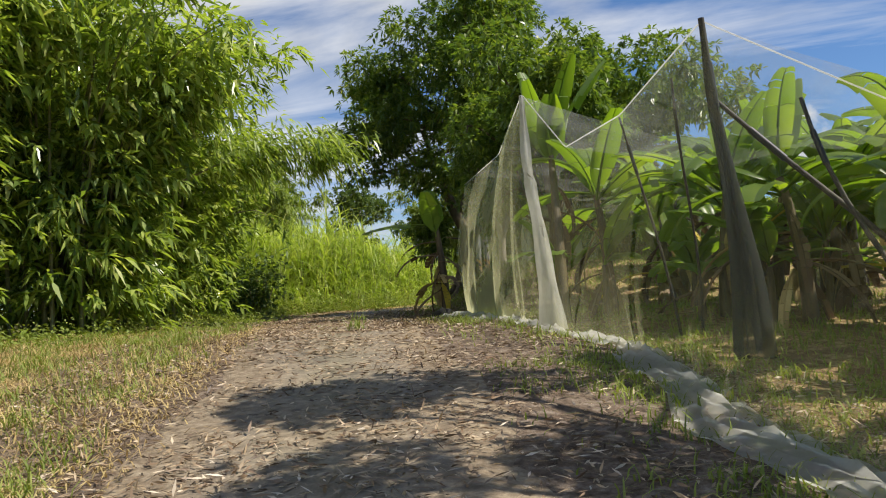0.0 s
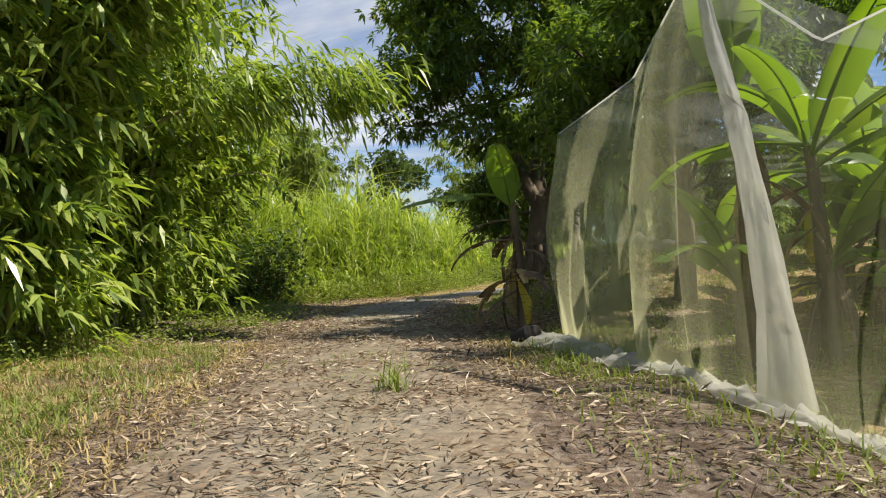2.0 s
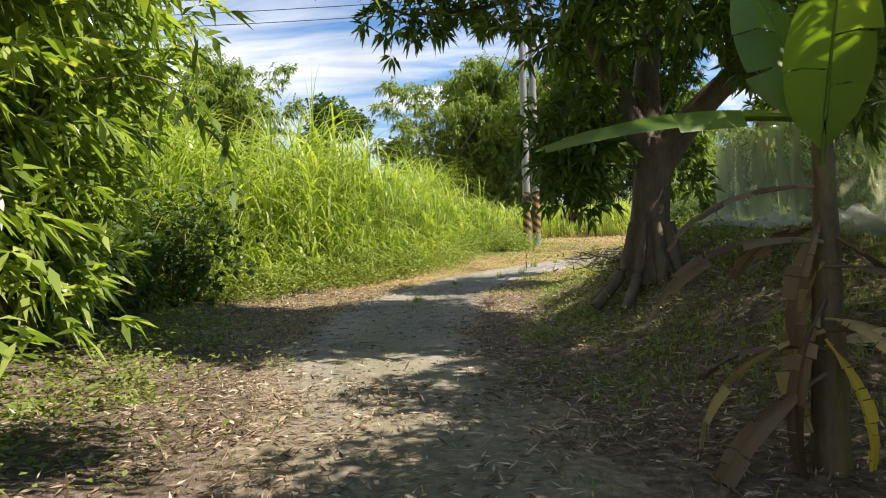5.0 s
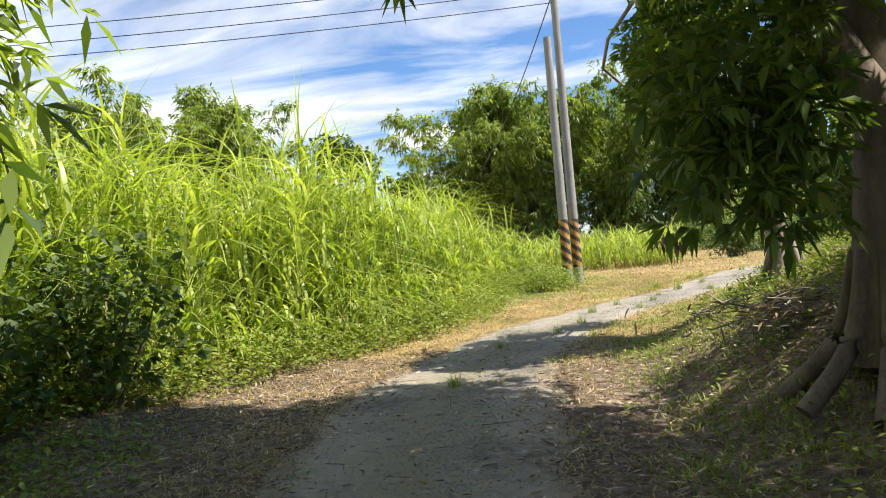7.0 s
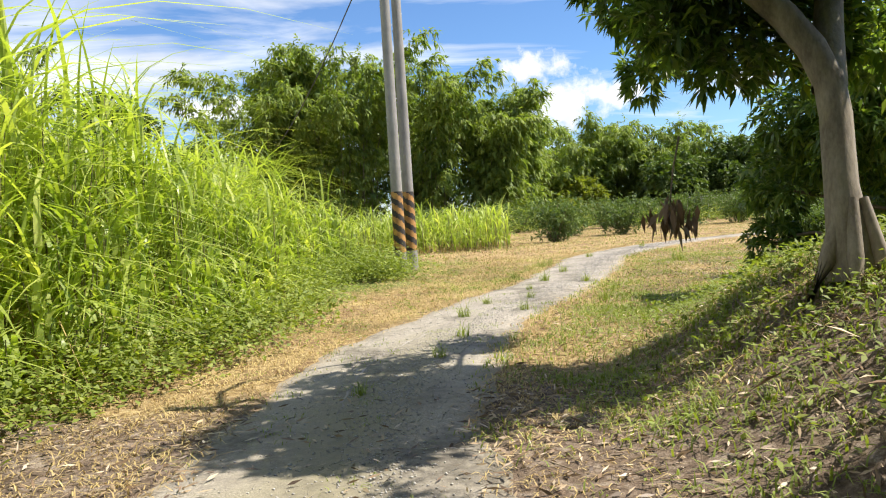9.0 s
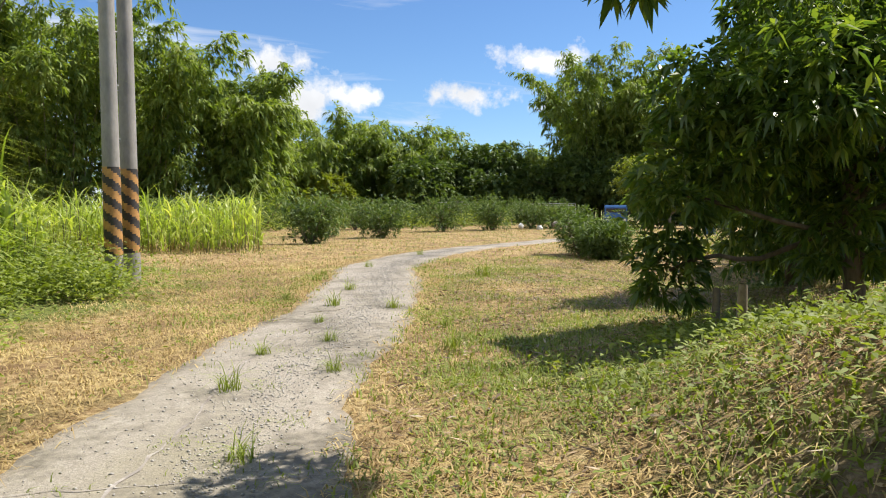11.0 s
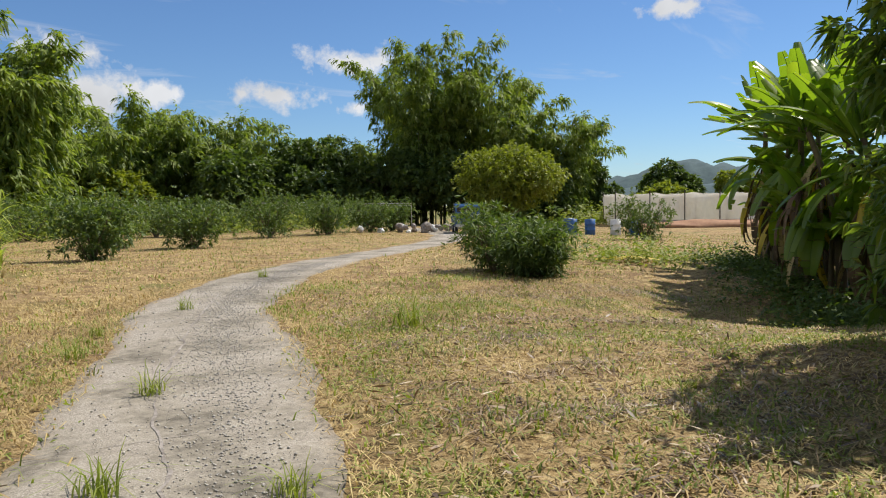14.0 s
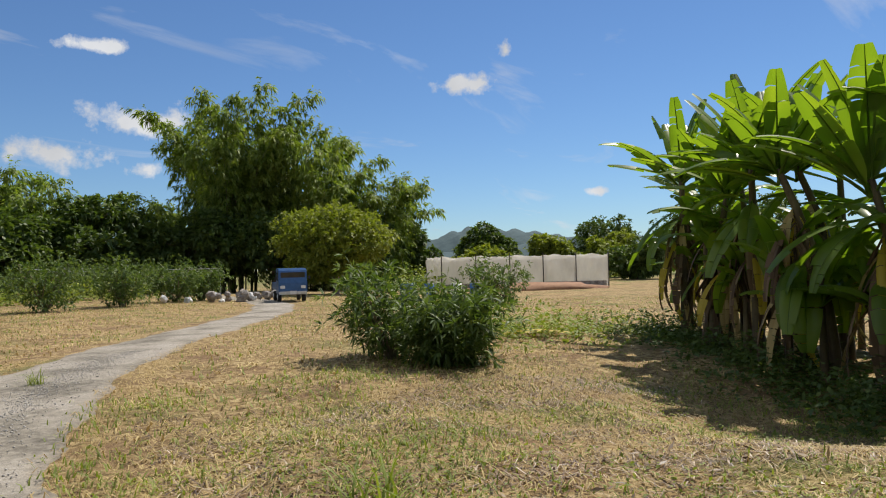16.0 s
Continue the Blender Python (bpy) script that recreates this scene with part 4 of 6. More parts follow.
def cane_field(name, x, y, tall, per, r, label):
    """Stalks with long arching leaves at places x, y."""
    n = len(x)
    z = height(x, y)
    base = np.stack([x, y, z], 1)
    P = np.repeat(base, per, 0)
    hh = np.repeat(tall, per)
    lift = r.uniform(0.02, 0.72, n * per)
    P = P + np.stack([r.normal(0, 0.05, n * per), r.normal(0, 0.05, n * per), lift * hh], 1)
    H = hh * r.uniform(0.30, 0.70, n * per)
    v, f = blades(P, H, r.uniform(0.3, 1.9, n * per), r.uniform(0.030, 0.078, n * per), r, 6)
    ob = thing(name, (0, 0, 0), label, "grass", kind="stuff")
    mesh_of("leaf", v, f, CANE_LEAF, ob)["kind"] = "stuff"
    k = max(1, n // 2)
    v, f = blades(base[:k].repeat(4, 0) + r.normal(0, 0.1, (k * 4, 3)) * np.array([1, 1, 0]), tall[:k].repeat(4) * r.uniform(0.2, 0.5, k * 4), r.uniform(0.6, 1.8, k * 4), 0.03, r, 4)
    mesh_of("dry_leaf", v, f, STRAW, ob, "withered straw-coloured blades")["kind"] = "stuff"
    st = [(np.stack([np.linspace(b[0], b[0] + o[0], 3), np.linspace(b[1], b[1] + o[1], 3), np.linspace(b[2] - 0.05, b[2] + h * 0.75, 3)], 1), np.array([0.013, 0.011, 0.006]))
          for b, h, o in zip(base[::2], tall[::2], r.normal(0, 0.12, (n, 2)))]
    v, f = tubes(st, 4)
    mesh_of("stalk", v, f, CULM, ob)["kind"] = "stuff"
    return ob


n = 2500
y = rg.uniform(6.5, 27.5, n)
inn = rg.uniform(0, 1, n) ** 1.6 * 9.0
x = cane_edge(y) - 0.35 - inn
clumpy = 0.62 * np.sin(x * 1.9 + 1.3 * np.sin(y * 1.1)) * np.sin(y * 1.7)
tall = clumpy + (0.9 + 2.5 * smooth(inn, 0, 1.9) + rg.normal(0, 0.35, n)) * (1 - 0.12 * smooth(y, 15, 26)) + 0.3 * smooth(inn, 0.5, 3) * smooth(y, 18, 9)
cane_field("tall_cane_grass", x, y, np.maximum(tall, 0.5), 9, rg, "tall bright green cane grass with arching blades")
n = 800
x, y = rg.uniform(-9, 5.2, n), rg.uniform(34, 43, n)
keep = x < 4.6 + 0.15 * (y - 36)
cane_field("cane_grass_patch", x[keep], y[keep], rg.uniform(1.3, 2.1, keep.sum()), 8, rg, "lower patch of pale green cane grass")


def weeds(name, x, y, tall, per, size, r, mat_, label, wide=0.5):
    """Low leafy weeds: short stems with broad little leaves."""
    n = len(x)
    base = np.stack([x, y, height(x, y)], 1)
    P = np.repeat(base, per, 0) + r.normal(0, 1, (n * per, 3)) * np.array([0.11, 0.11, 0]) + np.array([0, 0, 1.0]) * (r.uniform(0.05, 1, n * per) * np.repeat(tall, per))[:, None]
    D = r.normal(0, 1, (n * per, 3)) * np.array([1, 1, 0.4]) + np.array([0, 0, 0.35])
    v, f = leaf_quads(P, D, size * r.uniform(0.6, 1.3, n * per), size * wide * r.uniform(0.7, 1.2, n * per), 0.2, r)
    ob = mesh_of(name, v, f, mat_)
    return tagged(ob, label, "weeds", kind="stuff")


n = 1700
y = rg.uniform(7, 28, n)
x = cane_edge(y) + rg.normal(0.0, 0.35, n)
weeds("verge_weeds", x, y, rg.uniform(0.15, 0.75, n), 11, 0.09, rg, WEED_LEAF, "tangled green weeds along the edge of the cane")
n = 520
y, x = rg.uniform(22.5, 26.5, n), rg.normal(-0.7, 0.45, n)
weeds("pole_weeds", x, y, rg.uniform(0.2, 0.8, n), 11, 0.10, rg, WEED_LEAF, "leafy weeds round the foot of the poles")
n = 800
y = rg.uniform(-6.0, 8.0, n)
x = np.interp(y, (-6, -2, 2, 5, 8), (-2.5, -2.3, -2.0, -2.9, -4.0)) + rg.normal(-0.5, 0.55, n)
weeds("bamboo_foot_weeds", x, y, rg.uniform(0.05, 0.34, n), 9, 0.075, rg, WEED_LEAF, "green weeds at the foot of the bamboo")
n = 1100
y = 4 + 13 * rg.uniform(0, 1, n) ** 0.6
x = np.interp(y, (4, 8, 12, 17), (2.2, 2.2, 2.6, 4.6)) + rg.normal(0.3, 0.75, n)
weeds("bank_weeds", x, y, rg.uniform(0.04, 0.22, n), 9, 0.075, rg, WEED_LEAF, "low green weeds on the shaded bank", 0.42)
n = 1000
x = rg.uniform(12.2, 20.5, n)
y = 21.9 + (x - 12.2) * 0.80 + rg.normal(-0.6, 0.8, n)
weeds("ditch_weeds", x, y, rg.uniform(0.05, 0.75, n) ** 1.6, 10, 0.11, rg, TREE_LEAF, "dark weeds in the ditch below the banana plants")

# dark shrub in front of the cane
rs = np.random.default_rng(43)


def shrub(name, at, wide, deep, tall, tips, per, L, W, mat_, label, group="", r=rs, stems=9, low=0.12):
    t = thing(name, (at[0], at[1], ground_at(*at) - 0.02), label, "shrub", group)
    lines, ends = [], []
    for _ in range(stems):
        a = r.uniform(0, 2 * math.pi)
        e = np.array([math.cos(a) * wide * 0.36, math.sin(a) * deep * 0.36, tall * r.uniform(0.6, 0.95)])
        pl = wobble((r.normal(0, 0.05), r.normal(0, 0.05), 0), e, 6, 0.06, r)
        lines.append((pl, np.linspace(0.022, 0.006, 6) * (tall / 1.6)))
        ends.append(pl)
    v, f = tubes(lines, 5)
    mesh_of("stem", v, f, TWIG, t)
    E_ = np.array([pl[k] for pl in ends for k in (2, 3, 4, 5)])
    c_ = E_[r.integers(0, len(E_), tips)] + r.normal(0, 1, (tips, 3)) * np.array([wide * 0.17, deep * 0.17, tall * 0.13])
    c_[:, 2] = np.clip(c_[:, 2], low, None)
    v, f = rosettes(c_, c_ - np.array([0, 0, tall * 0.3]), per, L, W, 0.2, r)
    mesh_of("foliage", v, f, mat_, t)
    return t


shrub("dark_shrub", (-5.0, 9.2), 1.8, 1.4, 1.9, 260, 6, 0.14, 0.10, TREE_LEAF, "dark broad-leaved shrub in front of the cane")
shrub("dark_shrub", (-5.6, 7.6), 1.8, 1.6, 1.5, 240, 6, 0.14, 0.10, TREE_LEAF, "dark broad-leaved shrub in front of the cane")
BUSH = "planted green bush with slender leaves on mown ground"
ROW = ((7.8, 41.5, 2.3, 1.9), (13.0, 46.6, 2.2, 1.8), (19.6, 53.4, 2.8, 2.1), (23.6, 54.2, 2.4, 1.9), (27.6, 55.8, 2.6, 2.0), (30.0, 57.0, 2.2, 1.9), (10.6, 50, 2.8, 1.8), (16, 60, 3.4, 2.0), (5.5, 50, 3.2, 2.0), (22, 64, 3.6, 2.0),
       (2.0, 47, 2.6, 1.8), (28, 66, 3.4, 2.0), (34, 68, 3.0, 1.8), (10, 62, 4.0, 2.2), (3, 58, 3.6, 2.2))
for bx, by, w, h in ROW:
    shrub("planted_bush", (bx, by), w * 1.0, w * 1.0, h * 1.05, 560, 7, 0.19, 0.065, BUSH_LEAF, BUSH, "row of planted bushes", stems=13, low=0.2)
shrub("big_bush", (12.55, 28.0), 1.65, 1.6, 1.10, 860, 8, 0.17, 0.034, BUSH_LEAF, "large willowy green bush on the mown grass", r=rs, stems=16, low=0.05)
shrub("big_bush", (12.5, 29.0), 1.5, 1.4, 1.40, 420, 8, 0.17, 0.034, BUSH_LEAF, "large willowy green bush on the mown grass", r=rs, stems=12)
shrub("planted_bush", (29.3, 37.1), 2.3, 2.2, 1.9, 420, 8, 0.17, 0.055, BUSH_LEAF, "rounded dark green bush near the net house", r=rs, stems=14)
n = 1500
x, y = rg.uniform(-12, 30, n), rg.uniform(60, 76, n)
weeds("field_scrub", x, y, rg.uniform(0.3, 1.4, n), 12, 0.30, rg, WEED_LEAF, "rough green scrub at the back of the field", 0.4)
n = 900
x, y = rg.uniform(52, 95, n), rg.uniform(56, 75, n)
weeds("far_scrub", x, y, rg.uniform(0.5, 2.2, n), 12, 0.45, rg, WEED_LEAF, "green scrub behind the net house", 0.5)

# ---- banana plants ----


def banana_leaf(L, W, elev, droop, r, tatter=0.5):
    """Verts and quads of one leaf from the origin along +x: a petiole and two torn half blades."""
    n = 12
    u = np.linspace(0, 1, n + 1)
    ang = elev - droop * u ** 1.3
    step = L / n
    mid = np.concatenate([[[0, 0, 0]], np.cumsum(np.stack([np.cos(ang[:-1]), 0 * u[:-1], np.sin(ang[:-1])], 1) * step, 0)])
    wid = W * np.clip(np.sin(np.clip((u - 0.14) / 0.86, 0, 1) ** 0.75 * math.pi * 0.93), 0, 1) ** 0.6 + 0.012
    vs, fs = [], []
    for sgn in (-1, 1):
        k = 1
        while k < n:
            run = int(r.integers(1, 4)) if r.random() < tatter else int(r.integers(3, 7))
            e = min(n, k + run)
            hang = r.uniform(-0.12, 0.55) if r.random() < tatter else 0.15
            trim = r.uniform(0.82, 1.0)
            o = len(vs)
            for q in range(k, e + 1):
                pull = -0.010 if q == e and e < n else 0.0
                m_ = mid[q] + (mid[q] - mid[q - 1]) * pull * 10
                a = ang[min(q, n - 1)]
                nrm = np.array([-math.sin(a), 0, math.cos(a)])
                w_ = wid[q] * 0.5 * trim
                vs += [m_, m_ + np.array([0.1 * w_, sgn * w_ * 0.55, 0]) + nrm * w_ * 0.16, m_ + np.array([0.22 * w_, sgn * w_, 0]) + nrm * w_ * (0.10 - hang)]
            for q in range(e - k):
                b = o + q * 3
                for j in (0, 1):
                    quad = [b + j, b + j + 1, b + j + 4, b + j + 3]
                    fs.append(quad if sgn > 0 else quad[::-1])
            k = e
    rib = tubes([(mid, np.linspace(0.028, 0.005, n + 1) * (L / 2.0))], 5)
    o = len(vs)
    return np.concatenate([np.array(vs), rib[0]]), np.concatenate([np.array(fs), rib[1] + o])


def banana_plant(name, at, tall, leaves, r, label, group="", leaf_len=1.9, husks=6, turn=0.0, aim=None, suckers=2, rise=(8, 70), hang=(-70, 10), bow=(0.5, 1.9), blade=0.52, skirt=0):
    t = thing(name, (at[0], at[1], ground_at(*at) - 0.04), label, "banana plant", group, turn)
    lean = r.normal(0, 0.12, 2)
    u = np.linspace(0, 1, 7)
    pts = np.stack([lean[0] * u ** 2 * tall, lean[1] * u ** 2 * tall, u * tall], 1)
    v, f = tubes([(pts, np.linspace(0.11, 0.05, 7))], 9)
    mesh_of("pseudostem", v, f, STEM, t, soft=True)
    az0 = r.uniform(0, 360)
    for k in range(leaves):
        el = math.radians(r.uniform(*rise)) if k > 1 else math.radians(r.uniform(66, 84))
        L = leaf_len * r.uniform(0.75, 1.15)
        if aim is not None and k == 0:
            el, L = 0.05, 1.55
        elif aim is not None:
            el = math.radians(r.uniform(66, 84))
        v, f = banana_leaf(L, blade * r.uniform(0.8, 1.15), el, (r.uniform(*bow) if rise[0] < 40 else r.uniform(0.1, 0.6)) if aim is None else 0.35, r, 0.45)
        ob = mesh_of("leaf", v, f, BANANA_LEAF, t, soft=True)
        a = az0 + k * 137.5 + r.uniform(-15, 15) if aim is None or k else aim
        ob.matrix_basis = Matrix.Translation(pts[-1] - np.array([0, 0, 0.12 * (k % 3)])) @ pose(0, 0, 0, 0, 0, a)
    for k in range(suckers):
        o = np.array([*r.normal(0, 0.42, 2), 0])
        h_ = tall * r.uniform(0.25, 0.7)
        v, f = tubes([(np.array([o, o + [0, 0, h_]]), np.array([0.07, 0.04]))], 7)
        mesh_of("sucker_stem", v, f, STEM, t, soft=True)
        for q in range(5):
            v, f = banana_leaf(leaf_len * r.uniform(0.5, 0.8), 0.36, math.radians(r.uniform(25, 80)), r.uniform(0.6, 1.7), r, 0.4)
            ob = mesh_of("leaf", v, f, BANANA_LEAF, t, soft=True)
            ob.matrix_basis = Matrix.Translation(o + np.array([0, 0, h_])) @ pose(0, 0, 0, 0, 0, r.uniform(0, 360))
    for k in range(skirt):
        v, f = banana_leaf(leaf_len * r.uniform(0.7, 1.0), blade * r.uniform(0.7, 1.1), math.radians(r.uniform(-35, 45)), r.uniform(0.5, 1.6), r, 0.6)
        ob = mesh_of("leaf", v, f, BANANA_LEAF, t, soft=True)
        ob.matrix_basis = Matrix.Translation(pts[-1] * r.uniform(0.45, 0.85)) @ pose(0, 0, 0, 0, 0, r.uniform(0, 360))
    for k in range(husks):
        v, f = banana_leaf(leaf_len * r.uniform(0.5, 1.0), 0.17 * r.uniform(0.6, 1.3), math.radians(r.uniform(*hang)), r.uniform(0.6, 1.5), r, 0.95)
        ob = mesh_of("dry_leaf", v, f, BANANA_YELLOW if k % 11 == 5 else DEAD_LEAF if k % 4 else STRAW, t, "withered hanging leaf", True)
        ob.matrix_basis = Matrix.Translation(pts[5] - np.array([0, 0, r.uniform(0, 1.1)])) @ pose(0, 0, 0, 0, 0, r.uniform(0, 360))
    return t


rb = np.random.default_rng(51)
UNDER = "banana plant with torn green leaves under the net"
models = [banana_plant("banana_plant", p, h, 9, rb, UNDER, "bananas under the net", 1.7, 8) for p, h in (((6.1, -0.9), 2.0), ((7.7, -2.0), 1.8), ((8.6, -2.9), 2.0))]
extra = ((8.2, -0.8, 0, 20), (9.3, -1.6, 1, 250), (9.5, -3.9, 0, 120), (8.4, 6.4, 0, 30), (10.0, -0.2, 1, 210))
for i, (bx, by, k, a) in enumerate(extra + ((7.2, 1.0, 1, 100), (8.9, 0.2, 2, 160), (10.2, -2.4, 0, 200), (10.0, -5.4, 1, 20), (10.6, -4.4, 2, 60), (7.6, 2.2, 0, 250), (9.6, 1.2, 2, 15),
                                    (11.0, -1.0, 0, 75), (10.4, -7.0, 1, 190), (9.4, -8.8, 2, 120), (12.2, -6.0, 0, 330), (9.4, 4.2, 1, 140), (11.4, 2.4, 0, 45), (12.8, -3.0, 1, 280), (10.2, -11.2, 0, 200), (12.0, -9.4, 2, 90))):
    copy_thing(models[k], pose(bx, by, ground_at(bx, by) - 0.04, 0, 0, a))
banana_plant("banana_plant", (2.75, 1.90), 1.95, 3, rb, "banana plant with a drooping dark leaf and brown dry husks", "", 1.15, 15, 0, 203, 0)
# one tall plant pokes through the top of the net
banana_plant("banana_plant", (5.35, -1.65), 2.75, 6, rb, "tall banana plant sticking out above the net", "", 1.6, 4, suckers=0, rise=(62, 84))
CLUMP = "banana plant with broad backlit leaves and dead hanging leaves"
models = [banana_plant("banana_plant", p, h, 15, rb, CLUMP, "banana clump by the ditch", 1.8, 30, suckers=3, rise=(12, 84), hang=(-88, -40), bow=(0.15, 0.95), blade=0.44, skirt=9) for p, h in (((18.0, 25.7), 2.9), ((15.8, 23.4), 3.2), ((14.9, 21.4), 3.3))]
for bx, by, k, a in ((19.2, 26.6, 2, 50), (17.0, 24.7, 2, 110), (15.2, 22.4, 0, 230), (19.0, 25.2, 1, 300), (17.3, 23.4, 1, 20), (16.4, 21.8, 2, 140), (20.6, 26.2, 0, 170), (18.8, 23.6, 2, 80), (17.8, 21.9, 0, 330), (16.2, 20.0, 1, 200), (14.4, 19.6, 0, 150), (18.2, 20.2, 2, 15), (13.6, 20.6, 1, 260)):
    copy_thing(models[k], pose(bx, by, ground_at(bx, by) - 0.04, 0, 0, a))
fallen = thing("fallen_banana_leaf", (18.0, 28.4, ground_at(18.0, 28.4)), "fallen yellow banana leaf lying on the grass", "leaf", turn=150)
v, f = banana_leaf(2.0, 0.45, 0.16, 0.28, rb, 0.5)
v[:, 2] = np.maximum(v[:, 2], 0.012)
mesh_of("blade", v, f, BANANA_YELLOW, fallen)
weeds("ditch_edge_weeds", rb.normal(17.5, 1.4, 260), rb.normal(29.0, 1.0, 260), rb.uniform(0.1, 0.7, 260), 9, 0.12, rb, WEED_LEAF, "yellow-green weeds beside the banana clump")

# ---- the net over the bananas ----
TOP = np.array([(11.2, -5.4, 1.9), (9.2, -5.2, 2.0), (7.14, -5.5, 3.12), (6.3, -4.5, 2.45), (5.6, -3.3, 2.35), (4.95, -2.1, 3.45), (4.4, -1.0, 2.75), (3.38, 1.15, 2.58), (4.6, 5.0, 2.3), (6.2, 9.4, 2.1)])
FOOT = np.array([(7.9, -12.2), (7.3, -9.8), (6.75, -7.2), (6.3, -5.2), (5.55, -3.9), (4.75, -2.6), (4.2, -1.3), (3.30, 0.75), (4.4, 5.2), (6.0, 9.8)])
nt_, nv_ = 150, 26
uu = np.linspace(0, len(TOP) - 1, nt_)


def along(points, u):
    pts = np.asarray(points, float)
    p = np.vstack([2 * pts[0] - pts[1], pts, 2 * pts[-1] - pts[-2]])
    i = np.clip(u.astype(int), 0, len(pts) - 2)
    t = (u - i)[:, None]
    a, b, c_, d_ = p[i], p[i + 1], p[i + 2], p[i + 3]
    return b + (c_ - b) * t


top, foot = along(TOP, uu), along(FOOT, uu)
foot = np.concatenate([foot, (height(foot[:, 0], foot[:, 1]) + 0.03)[:, None]], 1)
w = np.linspace(0, 1, nv_)[None, :, None]
sheet = top[:, None] * (1 - w) + foot[:, None] * w
tang = unit(np.gradient(foot, axis=0))
outw = np.stack([-tang[:, 1], tang[:, 0], 0 * tang[:, 0]], 1)
fold = (0.12 * np.sin(uu * 7.1 + 0.8 * np.sin(uu * 2.3)) + 0.07 * np.sin(uu * 21.3 + 1) + 0.02 * np.sin(uu * 33 + 2))[:, None] * np.linspace(0.25, 1.0, nv_)[None] + 0.05 * np.sin(uu * 5)[:, None] * np.sin(np.linspace(0, 9, nv_))[None]
fold *= (0.35 + 0.4 * smooth(uu, 4.2, 5.2))[:, None]
sag = np.sin(w[..., 0] * math.pi) * 0.16
sheet = sheet + outw[:, None] * (fold + sag)[..., None] * np.array([1, 1, 0.0])
sheet[..., 2] = np.maximum(sheet[..., 2], height(sheet[..., 0], sheet[..., 1]) + 0.015)
ii = np.arange(nt_ * nv_).reshape(nt_, nv_)
net = thing("insect_net", (0, 0, 0), "pale translucent net draped over poles and banana plants", "net")
panel = mesh_of("side_panel", sheet.reshape(-1, 3), np.stack([ii[:-1, :-1], ii[1:, :-1], ii[1:, 1:], ii[:-1, 1:]], -1).reshape(-1, 4), NET, net, soft=True)
layers = (0.15 + 0.50 * smooth(uu, 4.3, 5.8) - 0.2 * smooth(uu, 7.1, 7.6))[:, None] + 0.35 * np.linspace(0, 1, nv_)[None] ** 6
panel.data.attributes.new("layers", "FLOAT", "POINT").data.foreach_set("value", layers.ravel().astype(np.float32))
# rope-like upper edge, and the net gathered down the leaning pole, its backlit darkness painted in
k = uu <= 7.0
v, f = tubes([(top[k] + np.array([0, 0, 0.01]), np.full(k.sum(), 0.009))], 7)
mesh_of("edge_rope", v, f, NET_ROLL, net, "rolled upper edge of the net", soft=True)
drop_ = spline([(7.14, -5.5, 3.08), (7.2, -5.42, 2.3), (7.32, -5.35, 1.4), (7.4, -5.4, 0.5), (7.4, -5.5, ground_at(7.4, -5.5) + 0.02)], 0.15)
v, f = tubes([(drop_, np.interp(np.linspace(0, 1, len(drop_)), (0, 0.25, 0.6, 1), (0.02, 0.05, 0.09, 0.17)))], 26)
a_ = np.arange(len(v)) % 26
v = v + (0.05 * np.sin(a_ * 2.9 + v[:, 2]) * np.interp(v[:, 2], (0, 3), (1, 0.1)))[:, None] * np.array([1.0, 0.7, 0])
mesh_of("gathered_drape", v, f, BACKLIT_NET, net, "net gathered round the pole, coloured dark as if backlit", soft=True)
w = np.linspace(0, 1, 16)[None, :, None]
back = top + np.array([6.0, 3.0, 0])
back[:, 2] = 2.35
roof = top[:, None] * (1 - w) + back[:, None] * w
roof[..., 2] -= np.sin(w[..., 0] * math.pi) * 0.30 + 0.05 * np.sin(uu * 7)[:, None] * w[..., 0]
ii = np.arange(nt_ * 16).reshape(nt_, 16)
mesh_of("roof_panel", roof.reshape(-1, 3), np.stack([ii[:-1, :-1], ii[1:, :-1], ii[1:, 1:], ii[:-1, 1:]], -1).reshape(-1, 4), ROOF_NET, net, soft=True)
# the loose hem that trails over the ground, and the bunched fold that hangs from the tall plant
k = uu < 7.05
hw = np.linspace(0, 1, 9)
spread_ = (0.22 + 0.20 * np.sin(uu[k] * 3.1) ** 2 + 0.35 * smooth(uu[k], 4.0, 1.5) + 0.45 * smooth(uu[k], 5.3, 6.2))[:, None] * hw[None]
hem = foot[k][:, None] - outw[k][:, None] * (spread_ - 0.12)[..., None] * -1.0
hem[..., 2] = height(hem[..., 0], hem[..., 1]) + 0.012 + np.abs(0.055 * np.sin(uu[k] * 23)[:, None] * np.sin(hw * 9 + 1)[None] + 0.05 * np.sin(uu[k] * 61 + 1)[:, None] * np.sin(hw * 14)[None]) + 0.06 * np.sin(hw * math.pi)[None] ** 3
ii = np.arange(hem.shape[0] * 9).reshape(-1, 9)
mesh_of("hem", hem.reshape(-1, 3), np.stack([ii[:-1, :-1], ii[1:, :-1], ii[1:, 1:], ii[:-1, 1:]], -1).reshape(-1, 4), NET_ROLL, net, "crumpled whitish hem on the ground", soft=True)
hang = spline([(4.95, -2.14, 3.43), (5.0, -2.65, 2.6), (5.07, -3.1, 1.95), (5.18, -3.2, 1.14), (5.25, -3.3, 0.4), (5.28, -3.35, -0.1)], 0.15)
v, f = tubes([(hang, np.interp(np.linspace(0, 1, len(hang)), (0, 0.3, 0.7, 1), (0.015, 0.05, 0.075, 0.17)))], 14)
a_ = np.arange(len(v)) % 14
